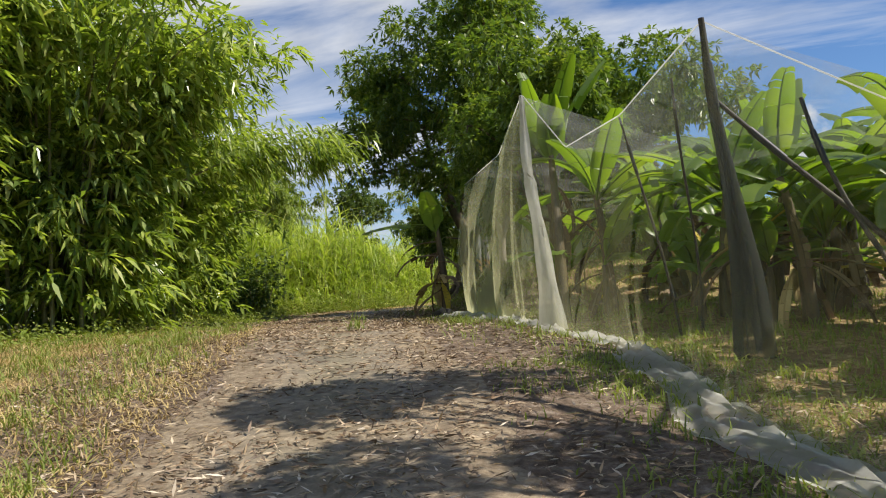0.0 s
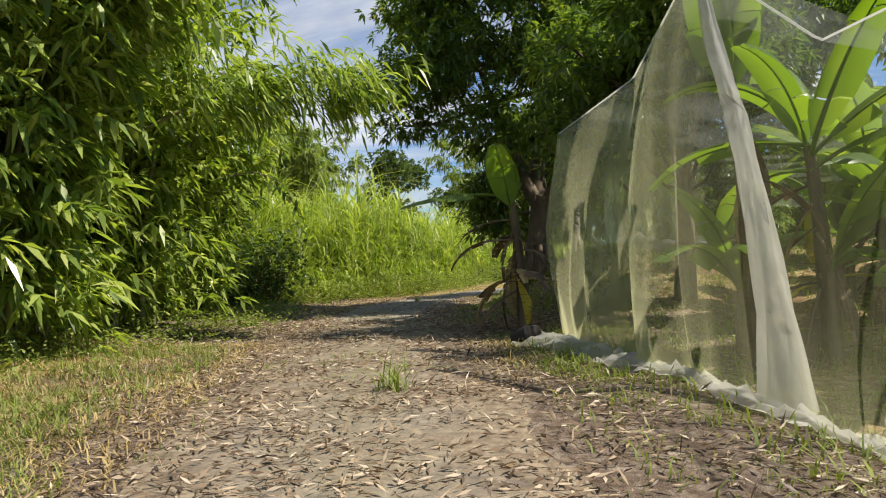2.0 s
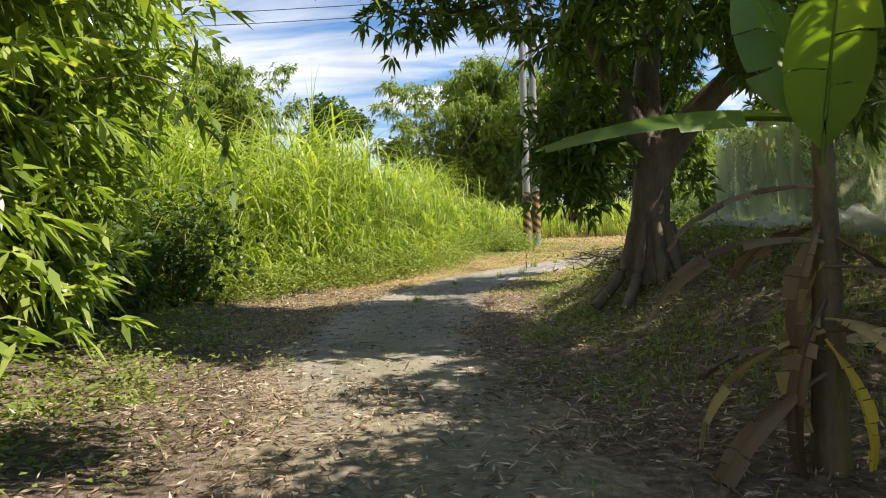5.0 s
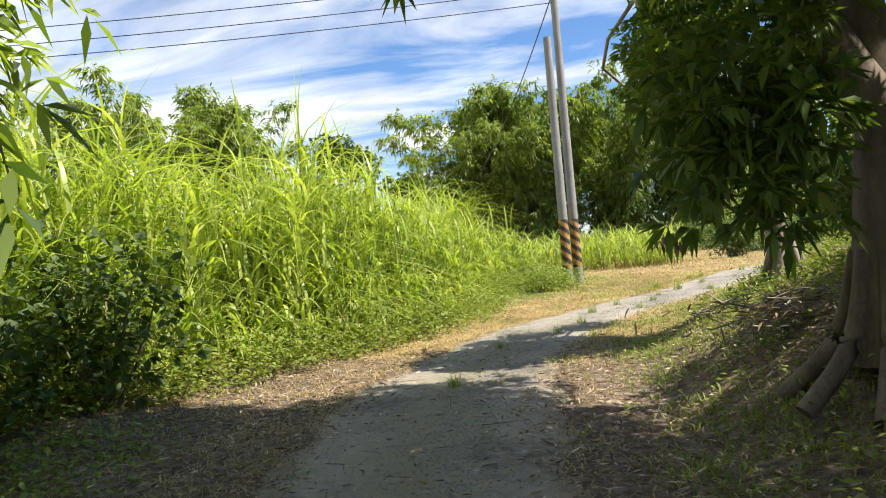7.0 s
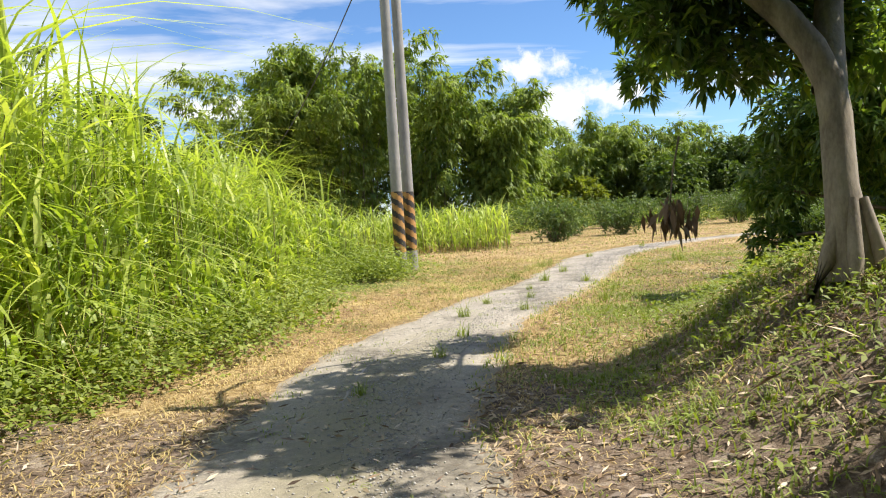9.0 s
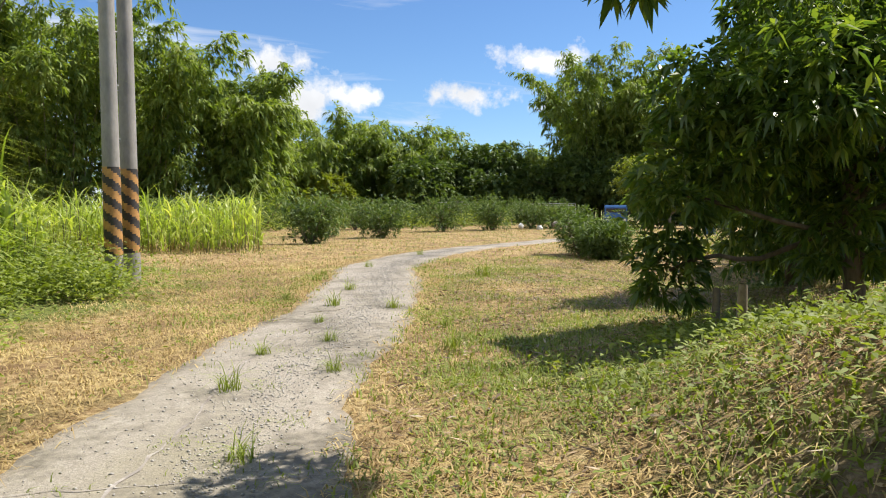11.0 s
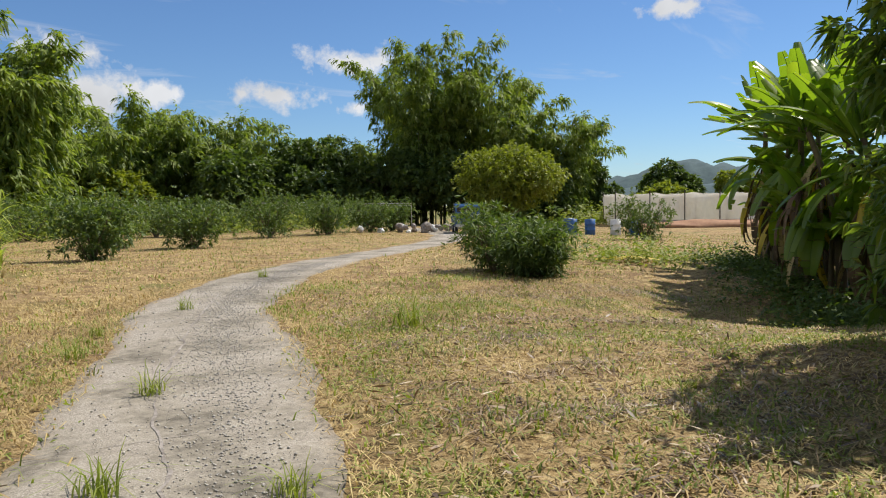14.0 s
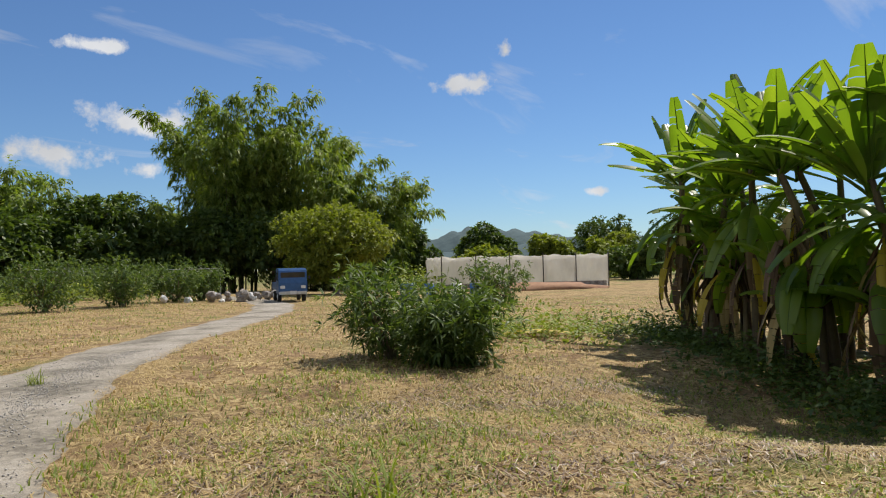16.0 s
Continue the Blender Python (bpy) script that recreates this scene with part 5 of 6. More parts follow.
v = v + 0.03 * np.sin(a_ * 2.7 + v[:, 2] * 3)[:, None] * np.array([1.0, 0.6, 0])
mesh_of("bunched_fold", v, f, NET_ROLL, net, "bunched fold of net", soft=True)
# a second net behind the old mango, hung from a line, its foot piled on the bank
line_ = spline([(3.75, 9.9), (3.95, 8.6), (4.25, 7.2), (4.7, 6.0), (5.6, 5.0)], 0.06)
line_ = np.asarray(line_)[:, :2]
along_ = np.linspace(0, 1, len(line_))
nv2 = 18
w2 = np.linspace(0, 1, nv2)
ground2 = height(line_[:, 0], line_[:, 1])
side2 = np.stack([np.full(len(line_), -0.94), np.full(len(line_), -0.34)], 1)
wave2 = (0.07 * np.sin(along_ * 34 + 1.5 * np.sin(along_ * 9)) + 0.04 * np.sin(along_ * 81))[:, None] * (0.25 + w2)[None] + 0.10 * np.sin(w2 * math.pi)[None]
sheet2 = np.zeros((len(line_), nv2, 3))
sheet2[..., :2] = line_[:, None] + side2[:, None] * wave2[..., None]
top2 = ground2 + 1.75 - 0.12 * np.sin(along_ * math.pi) + 0.04 * np.sin(along_ * 13)
sheet2[..., 2] = top2[:, None] * (1 - w2) + (ground2 + 0.02)[:, None] * w2
net_two = thing("insect_net", (0, 0, 0), "torn whitish net hanging behind the old mango tree", "net")
ii = np.arange(len(line_) * nv2).reshape(-1, nv2)
panel = mesh_of("side_panel", sheet2.reshape(-1, 3), np.stack([ii[:-1, :-1], ii[1:, :-1], ii[1:, 1:], ii[:-1, 1:]], -1).reshape(-1, 4), NET, net_two, soft=True)
panel.data.attributes.new("layers", "FLOAT", "POINT").data.foreach_set("value", np.full(len(line_) * nv2, 0.7, np.float32))
hw2 = np.linspace(0, 1, 14)
wide2 = 0.55 + 0.30 * np.sin(along_ * 8 + 1)
heap = np.zeros((len(line_), 14, 3))
heap[..., :2] = line_[:, None] + side2[:, None] * (wide2[:, None] * hw2[None] - 0.1)[..., None]
heap[..., 2] = height(heap[..., 0], heap[..., 1]) + 0.012 + np.sin(hw2 * math.pi)[None] * (0.10 + 0.07 * np.sin(along_ * 21)[:, None] + 0.05 * np.abs(np.sin(along_ * 47)[:, None] + np.sin(hw2 * 17)[None]))
ii = np.arange(len(line_) * 14).reshape(-1, 14)
mesh_of("hem", heap.reshape(-1, 3), np.stack([ii[:-1, :-1], ii[1:, :-1], ii[1:, 1:], ii[:-1, 1:]], -1).reshape(-1, 4), NET_ROLL, net_two, "crumpled net heaped on the bank", soft=True)
for a, b, rad in (((7.55, -5.0), (7.14, -5.5, 3.16), 0.045), ((9.6, -5.6), (7.3, -5.0, 2.4), 0.035), ((6.9, -3.6), (6.3, -4.2, 2.5), 0.02), ((7.2, -3.2), (6.9, -4.6, 2.8), 0.02), ((8.9, -6.6), (8.0, -5.6, 2.2), 0.03)):
    pole = thing("net_pole", (a[0], a[1], ground_at(*a) - 0.05), "dark leaning bamboo pole that holds up the net", "pole", "net poles")
    o = np.array([a[0], a[1], ground_at(*a) - 0.05])
    pl = wobble((0, 0, 0), np.array(b) - o, 9, 0.04, rb)
    v, f = tubes([(pl, np.linspace(rad, rad * 0.7, 9))], 8)
    mesh_of("shaft", v, f, DARK_POLE, pole, soft=True)
    v, f = tubes([(pl[6:8] , np.array([rad * 1.05, rad * 1.05]))], 8)
    mesh_of("lashing", v, f, CABLE, pole)

# ---- utility poles and wires ----


def utility_pole(at, tall, r0, r1, turn, label):
    t = thing("utility_pole", (at[0], at[1], ground_at(*at) - 0.1), label, "pole", "pair of utility poles", turn)
    hs = np.linspace(0, tall, 14)
    v, f = tubes([(np.stack([0 * hs, 0 * hs, hs], 1), np.interp(hs, (0, tall), (r0, r1)))], 24)
    mesh_of("shaft", v, f, CONCRETE, t, soft=True)
    bm = bmesh.new()
    bmesh.ops.create_circle(bm, cap_ends=True, segments=24, radius=r1)
    bmesh.ops.translate(bm, verts=bm.verts, vec=(0, 0, tall))
    part("cap", bm, CONCRETE, t)
    na, nz = 28, 44
    a = np.arange(na + 1) * 2 * math.pi / na
    z = np.linspace(0.62, 2.12, nz + 1)
    A, Zz = np.meshgrid(a, z, indexing="ij")
    Rr = np.interp(Zz, (0, tall), (r0, r1)) + 0.004
    vv = np.stack([Rr * np.cos(A), Rr * np.sin(A), Zz], -1).reshape(-1, 3)
    ii = np.arange((na + 1) * (nz + 1)).reshape(na + 1, nz + 1)
    fq = np.stack([ii[:-1, :-1], ii[1:, :-1], ii[1:, 1:], ii[:-1, 1:]], -1)
    band = (np.floor((Zz[:-1, :-1] + A[:-1, :-1] / (2 * math.pi) * 0.62) / 0.155).astype(int) % 2) == 0
    mesh_of("black_band", vv, fq[band], BLACK_BAND, t, "worn black warning stripes")
    mesh_of("orange_band", vv, fq[~band], ORANGE_BAND, t, "faded orange warning stripes")
    for k, zz_ in enumerate(np.arange(2.6, tall - 0.4, 0.45)):
        rr = np.interp(zz_, (0, tall), (r0, r1))
        d = (-1) ** k
        v, f = tubes([(np.array([(d * (rr - 0.03), -0.02, zz_), (d * (rr + 0.022), -0.02, zz_)]), np.array([0.011, 0.011]))], 6)
        mesh_of("step_socket", v, f, STEEL, t)
    return t


utility_pole((-0.17, 24.9), 7.75, 0.150, 0.115, 10, "concrete utility pole with orange and black stripes, the shorter")
utility_pole((0.14, 25.55), 10.6, 0.155, 0.105, 200, "tall concrete utility pole with orange and black stripes")


def wire(a, b, sag, rad, label):
    a, b = Vector(a), Vector(b)
    t = np.linspace(0, 1, 40)
    p = np.array(a) + (np.array(b) - np.array(a)) * t[:, None]
    p[:, 2] -= sag * 4 * t * (1 - t)
    t_ = thing("overhead_wire", tuple(a), label, "cable", "overhead wires")
    v, f = tubes([(p - np.array(a), np.full(40, rad))], 5)
    mesh_of("strand", v, f, CABLE, t_)


for zz_, dz in ((9.95, 0.0), (9.45, 0.15), (9.0, 0.3)):
    wire((0.14, 25.5, zz_), (-46, 9.5, zz_ - 1.0 + dz), 0.9, 0.014, "black overhead wire running from the pole")
wire((0.10, 25.6, 9.3), (-5.5, 46.0, 5.6), 0.5, 0.02, "thick black cable slanting down from the pole")

# ---- truck, net house, fence and yard ----


def box(bm, size, at, bevel=0.0):
    res = bmesh.ops.create_cube(bm, size=1.0)
    bmesh.ops.scale(bm, verts=res["verts"], vec=size)
    bmesh.ops.translate(bm, verts=res["verts"], vec=at)
    if bevel:
        es = list({e for v_ in res["verts"] for e in v_.link_edges})
        bmesh.ops.bevel(bm, geom=es, offset=bevel, segments=2, affect="EDGES", clamp_overlap=True)


def boxes(name, mat_, parent, items, label=""):
    bm = bmesh.new()
    for size, at, bev in items:
        box(bm, size, at, bev)
    return part(name, bm, mat_, parent, label)


tx, ty = 30.3, 49.9
truck = thing("pickup_truck", (tx, ty, ground_at(tx, ty)), "small blue cab-over farm truck parked on the track", "truck", turn=math.degrees(math.atan2(-0.70, 0.72)) + 188)
bm = bmesh.new()
prof = [(-0.02, 0.42), (-0.04, 0.95), (0.10, 1.58), (0.22, 1.72), (1.12, 1.74), (1.16, 0.42)]
fr = [bm.verts.new((-0.72, -a, z)) for a, z in prof]
bk = [bm.verts.new((0.72, -a, z)) for a, z in prof]
bm.faces.new(fr)
bm.faces.new(bk[::-1])
for i in range(len(prof)):
    j = (i + 1) % len(prof)
    bm.faces.new((fr[j], fr[i], bk[i], bk[j]))
bmesh.ops.bevel(bm, geom=list(bm.edges), offset=0.035, segments=2, affect="EDGES")
bmesh.ops.recalc_face_normals(bm, faces=bm.faces)
cab = part("cab", bm, BLUE_PAINT, truck)
ws = bmesh.new()
bmesh.ops.create_grid(ws, x_segments=1, y_segments=1, size=0.5)
bmesh.ops.scale(ws, verts=ws.verts, vec=(1.22, 0.50, 1))
bmesh.ops.rotate(ws, verts=ws.verts, cent=(0, 0, 0), matrix=Matrix.Rotation(radians(77), 3, "X"))
bmesh.ops.translate(ws, verts=ws.verts, vec=(0, -0.022, 1.28))
part("windscreen", ws, GLASS, cab, "dark windscreen")
for sx in (-1, 1):
    boxes("side_window", GLASS, cab, (((0.012, 0.62, 0.42), (sx * 0.722, -0.52, 1.32), 0),))
    boxes("headlight", LENS, cab, (((0.24, 0.05, 0.15), (sx * 0.52, 0.045, 0.78), 0.02),))
    boxes("mirror", TYRE, cab, (((0.10, 0.05, 0.18), (sx * 0.84, 0.0, 1.25), 0.02), ((0.12, 0.02, 0.02), (sx * 0.77, 0.0, 1.30), 0)))
boxes("bumper", STEEL, truck, (((1.42, 0.10, 0.16), (0, 0.04, 0.48), 0.03),), "grey bumper")
boxes("number_plate", WHITE_PLASTIC, truck, (((0.34, 0.012, 0.17), (0, 0.10, 0.50), 0),), "white number plate")
boxes("bed", BLUE_PAINT, truck, (((1.42, 1.95, 0.08), (0, -2.2, 0.66), 0.01), ((0.05, 1.95, 0.32), (-0.69, -2.2, 0.85), 0.01), ((0.05, 1.95, 0.32), (0.69, -2.2, 0.85), 0.01), ((1.42, 0.05, 0.32), (0, -3.16, 0.85), 0.01), ((1.42, 0.05, 0.55), (0, -1.24, 0.95), 0.01)))
boxes("chassis", TYRE, truck, (((0.7, 2.9, 0.14), (0, -1.7, 0.50), 0),))
for sx in (-1, 1):
    for yy in (-0.62, -2.6):
        tyre = bmesh.new()
        bmesh.ops.create_cone(tyre, cap_ends=True, segments=22, radius1=0.27, radius2=0.27, depth=0.17, matrix=Matrix.Translation((sx * 0.62, yy, 0.27)) @ Matrix.Rotation(radians(90), 4, "Y"))
        bmesh.ops.bevel(tyre, geom=[e for e in tyre.edges if len(e.link_faces) == 2 and e.calc_face_angle(0) > 1], offset=0.03, segments=2, affect="EDGES")
        wheel = part("wheel", tyre, TYRE, truck)
        rim = bmesh.new()
        bmesh.ops.create_cone(rim, cap_ends=True, segments=18, radius1=0.15, radius2=0.13, depth=0.04, matrix=Matrix.Translation((sx * 0.71, yy, 0.27)) @ Matrix.Rotation(radians(90 * sx), 4, "Y"))
        part("rim", rim, STEEL, wheel)

# net house: posts and sagging net walls
LN, RN = np.array([51.7, 55.8]), np.array([61.5, 46.0])
house = thing("net_house", (LN[0], LN[1], ground_at(*LN)), "low net house with grey sagging netting on posts", "greenhouse")
e1 = (RN - LN) / np.linalg.norm(RN - LN)
e2 = np.array([-e1[1], e1[0]])
wide, deep, hi = float(np.linalg.norm(RN - LN)), 8.0, 2.75
grid_u = np.linspace(0, 1, 40)
for name_, o, d_, ln in (("front_wall", np.zeros(2), e1, wide), ("back_wall", e2 * deep, e1, wide), ("side_wall", np.zeros(2), e2, deep), ("side_wall", e1 * wide, e2, deep)):
    zz_ = np.linspace(0.0, 1, 8)
    U, V = np.meshgrid(grid_u, zz_, indexing="ij")
    sagz = hi - 0.22 * np.abs(np.sin(U * math.pi * (ln / 3.1))) * V
    p = o[None, None] + d_[None, None] * (U * ln)[..., None] + np.array([-d_[1], d_[0]])[None, None] * (0.10 * np.sin(U * 31) * np.sin(V * 5))[..., None]
    vv = np.concatenate([p, (V * sagz)[..., None]], -1).reshape(-1, 3)
    ii = np.arange(40 * 8).reshape(40, 8)
    mesh_of(name_, vv, np.stack([ii[:-1, :-1], ii[1:, :-1], ii[1:, 1:], ii[:-1, 1:]], -1).reshape(-1, 4), HOUSE_NET, house, soft=True)
U, V = np.meshgrid(grid_u, np.linspace(0, 1, 20), indexing="ij")
p = e1[None, None] * (U * wide)[..., None] + e2[None, None] * (V * deep)[..., None]
zr = hi - 0.22 * np.abs(np.sin(U * math.pi * (wide / 3.1))) - 0.2 * np.abs(np.sin(V * math.pi * 3))
ii = np.arange(40 * 20).reshape(40, 20)
mesh_of("roof", np.concatenate([p, zr[..., None]], -1).reshape(-1, 3), np.stack([ii[:-1, :-1], ii[1:, :-1], ii[1:, 1:], ii[:-1, 1:]], -1).reshape(-1, 4), HOUSE_NET, house, soft=True)
for k in range(6):
    for dd in (0.0, deep):
        o = e1 * (wide * k / 5) + e2 * dd
        v, f = tubes([(np.array([(o[0], o[1], -0.1), (o[0], o[1], hi + 0.12)]), np.array([0.05, 0.045]))], 7)
        mesh_of("post", v, f, DARK_POLE, house, soft=True)
o = e1 * 0.5
bm = bmesh.new()
box(bm, (wide - 0.5, 0.12, 0.5), (0, 0, 0.25), 0.02)
sk = part("skirt", bm, SCRAP, house, "brown dirty skirt along the foot")
sk.matrix_basis = Matrix.Translation((*(e1 * wide / 2 - e2 * 0.12), 0)) @ pose(0, 0, 0, 0, 0, math.degrees(math.atan2(e1[1], e1[0])))

# mound of red soil before the net house
mb = bmesh.new()
bmesh.ops.create_uvsphere(mb, u_segments=26, v_segments=14, radius=1.0)
for v_ in mb.verts:
    k_ = 1 + 0.25 * noise.noise(v_.co * 2.3)
    v_.co = Vector((v_.co.x * 5.5 * k_, v_.co.y * 1.5 * k_, v_.co.z * 0.55 * k_))
mound = part("soil_mound", mb, RED_SOIL, None, soft=True)
mound.matrix_world = pose(54.0, 48.6, ground_at(54, 48.6), 0, 0, -45)
tagged(mound, "low bank of reddish bare soil by the net house", "soil")


def rail_fence(a, b, tall, n, label):
    a, b = np.array(a), np.array(b)
    t = thing("pipe_fence", (a[0], a[1], ground_at(*a)), label, "fence", "pipe frames")
    for k in range(n + 1):
        o = (b - a) * k / n
        v, f = tubes([(np.array([(o[0], o[1], -0.1), (o[0], o[1], tall)]), np.array([0.022, 0.022]))], 6)
        mesh_of("post", v, f, STEEL, t)
    for zz_ in (tall, tall * 0.9):
        v, f = tubes([(np.array([(0, 0, zz_), (*((b - a) / 2), zz_ + 0.02), (*(b - a), zz_)]), np.full(3, 0.024))], 6)
        mesh_of("rail", v, f, STEEL, t)


rail_fence((28.6, 74.1), (32.4, 72.1), 1.95, 7, "grey pipe frame at the back of the field")
rail_fence((35.9, 70.0), (39.5, 67.3), 1.75, 7, "grey pipe frame at the back of the field")


def drum(at, mat_, label):
    t = thing("drum", (at[0], at[1], ground_at(*at)), label, "barrel", "drums in the yard")
    hs = np.array([0, 0.01, 0.28, 0.30, 0.32, 0.58, 0.60, 0.62, 0.88, 0.89])
    rs_ = np.array([0.27, 0.285, 0.285, 0.30, 0.285, 0.285, 0.30, 0.285, 0.285, 0.0])
    v, f = tubes([(np.stack([0 * hs, 0 * hs, hs], 1), rs_)], 18)
    mesh_of("body", v, f, mat_, t, soft=True)
    v, f = tubes([(np.array([(0.12, 0, 0.88), (0.12, 0, 0.92)]), np.array([0.04, 0.038]))], 10)
    mesh_of("bung", v, f, WHITE_PLASTIC, t)


for i, (dx, dy) in enumerate(((33.2, 44.6), (34.0, 44.0), (33.7, 45.3), (35.2, 43.2), (36.2, 42.7))):
    drum((dx, dy), BLUE_PLASTIC if i != 3 else WHITE_PLASTIC, "blue plastic drum standing in the yard" if i != 3 else "white plastic drum standing in the yard")
rp = np.random.default_rng(61)
heap = thing("scrap_pile", (30.0, 54.0, ground_at(30.0, 54.0)), "low pile of stones, timber and white sacks", "pile")
for k in range(26):
    bm = bmesh.new()
    bmesh.ops.create_icosphere(bm, subdivisions=1, radius=rp.uniform(0.12, 0.34))
    for v_ in bm.verts:
        v_.co *= 1 + 0.35 * noise.noise(v_.co * 4 + Vector((k, 0, 0)))
    st = part("rubble" if k % 5 else "sack", bm, SCRAP if k % 5 else WHITE_PLASTIC, heap)
    st.matrix_basis = pose(rp.normal(0, 1.6), rp.normal(0, 0.8), rp.uniform(0.05, 0.45), rp.uniform(0, 360), 0, rp.uniform(0, 360))

# heap of dry brush below the second tree
brush = thing("brush_pile", (2.15, 8.7, ground_at(2.15, 8.7)), "heap of dry pale brush and withered leaves on the bank", "brush")
sticks = []
for _ in range(46):
    a = rp.uniform(0, 6.28)
    o = np.array([rp.normal(0, 0.45), rp.normal(0, 0.35), rp.uniform(0.02, 0.28)])
    e = np.array([math.cos(a), math.sin(a) * 0.7, rp.normal(0.05, 0.12)]) * rp.uniform(0.3, 0.8)
    sticks.append((wobble(o - e / 2, o + e / 2, 6, 0.05, rp), np.linspace(0.011, 0.004, 6)))
v, f = tubes(sticks, 5)
mesh_of("brushwood", v, f, PALE_BARK, brush)["kind"] = "stuff"
k = 420
v, f = leaf_quads(rp.normal(0, 1, (k, 3)) * np.array([0.5, 0.4, 0.06]) + np.array([0, 0, 0.16]), rp.normal(0, 1, (k, 3)) * np.array([1, 1, 0.3]), rp.uniform(0.08, 0.24, k), 0.022, 0.15, rp)
mesh_of("withered_leaves", v, f, LITTER, brush)["kind"] = "stuff"

# black nursery pots lying at the foot of the net
for px_, py_, tip, trn in ((3.02, 0.45, 82, 40), (2.98, 0.02, 75, 75)):
    pot = thing("plant_pot", (px_, py_, ground_at(px_, py_) + 0.10), "black plastic plant pot lying on its side", "pot", "pots by the net")
    hs = np.array([0, 0.0, 0.20, 0.21, 0.21, 0.20, 0.01, 0.01])
    v, f = tubes([(np.stack([0 * hs, 0 * hs, hs - 0.1], 1), np.array([0.0, 0.075, 0.105, 0.112, 0.104, 0.098, 0.070, 0.0]))], 18)
    body = mesh_of("body", v, f, TYRE, pot, soft=True)
    body.matrix_basis = pose(0, 0, 0, tip, 0, trn)

# cut stakes on the bank
for sx, sy, h in ((4.15, 15.3, 0.5), (5.6, 17.0, 0.6)):
    stake = thing("wooden_stake", (sx, sy, ground_at(sx, sy) - 0.1), "short weathered stake in the bank", "stake", "stakes on the bank")
    v, f = tubes([(np.array([(0, 0, 0), (0.02, 0, h * 0.6), (0.05, 0.02, h)]), np.array([0.045, 0.042, 0.035]))], 8)
    mesh_of("shaft", v, f, TWIG, stake, soft=True)
    v, f = tubes([(np.array([(0.05, 0.02, h), (0.052, 0.02, h + 0.004)]), np.array([0.034, 0.001]))], 8)
    mesh_of("cut_end", v, f, PALE_BARK, stake)

# ---- ground cover ----
rc = np.random.default_rng(71)


def scatter(n, ylo, yhi, near, far, r, power=1.0):
    """Places beside and on the track: distance off the centre between -far..far."""
    y = r.uniform(ylo, yhi, n)
    s_ = np.interp(y, CENTRE[:, 1], CENTRE[:, 0])
    d = near + (far - near) * r.uniform(0, 1, n) ** power
    return s_ + d, y


def litter(name, x, y, size, r, label, mat_=LITTER):
    n = len(x)
    d = off_road(x, y)
    z = height(x, y) + 0.008 + np.where(np.abs(d) < 1.25, 0.026, 0.004)
    P = np.stack([x, y, z + r.uniform(0, 0.02, n)], 1)
    D = unit(np.stack([r.normal(0, 1, n), r.normal(0, 1, n), r.normal(0.08, 0.16, n)], 1))
    v, f = leaf_quads(P, D, size * r.uniform(0.5, 1.5, n), size * 0.18 * r.uniform(0.6, 1.5, n), 0.0, r, 1.6)
    return tagged(mesh_of(name, v, f, mat_), label, "leaf litter", kind="stuff")


x, y = scatter(62000, -13.5, 4, -3.2, 4.2, rc)
x, y = x + rc.normal(0, 0.25, len(x)), y + rc.normal(0, 0.3, len(x))
drift = np.sin(x * 2.1 + 1.4 * np.sin(y * 1.3)) * np.sin(y * 1.7 + np.sin(x * 2.9)) + 0.5 * np.sin(x * 5.3 + y * 3.1) * np.sin(y * 4.7 - x * 2.0)
k = rc.random(len(x)) < 0.62 + 0.5 * drift
x, y = x[k], y[k]
litter("leaf_litter", x, y, 0.085, rc, "dry curled bamboo leaves strewn over the track")
x, y = scatter(17000, 2, 12.5, -3.2, 5.0, rc)
d = off_road(x, y)
k = (np.abs(d) > 0.75) | (rc.random(len(x)) < 0.2)
litter("bank_litter", x[k], y[k], 0.085, rc, "brown dead leaves on the shaded bank and verge")
x, y = scatter(2600, 12, 24, 1.2, 6.5, rc)
litter("field_litter", x, y, 0.10, rc, "scattered dead leaves on the mown grass")


def turf(name, x, y, h, wdt, r, mat_, label, lean=(0.4, 1.5), seg=2):
    n = len(x)
    d = off_road(x, y)
    P = np.stack([x, y, height(x, y) - 0.005 + np.where(np.abs(d) < 1.2, 0.026, 0)], 1)
    v, f = blades(P, h * r.uniform(0.5, 1.5, n), r.uniform(*lean, n), wdt * r.uniform(0.7, 1.4, n), r, seg)
    return tagged(mesh_of(name, v, f, mat_), label, "grass", kind="stuff")


def clumped(n, x0, x1, y0, y1, clumps, spread, r):
    cx_, cy_ = r.uniform(x0, x1, clumps), r.uniform(y0, y1, clumps)
    i = r.integers(0, clumps, n)
    return cx_[i] + r.normal(0, spread, n), cy_[i] + r.normal(0, spread, n)


def off(x, y, lim=0.92):
    k = np.abs(off_road(x, y)) > lim + rc.normal(0, 0.14, len(x))
    return x[k], y[k]


# straw on the field to the right, then the left verge and the far field
x, y = off(*[np.concatenate(q) for q in zip(clumped(42000, 0, 13, 11, 27, 2600, 0.16, rc), (rc.uniform(-1, 16, 17000), rc.uniform(11, 30, 17000)))])
turf("mown_straw", x, y, 0.085, 0.0085, rc, STRAW, "cut dry straw lying over the field", (0.8, 3.2))
x, y = off(*clumped(40000, 0, 15, 11, 29, 620, 0.28, rc))
turf("field_grass", x, y, 0.085, 0.011, rc, WEED_LEAF, "short green grass coming through the straw")
x, y = off(*[np.concatenate(q) for q in zip(scatter(20000, 6, 30, -4.2, -1.1, rc), scatter(9000, 14, 34, -6.5, -1.1, rc))])
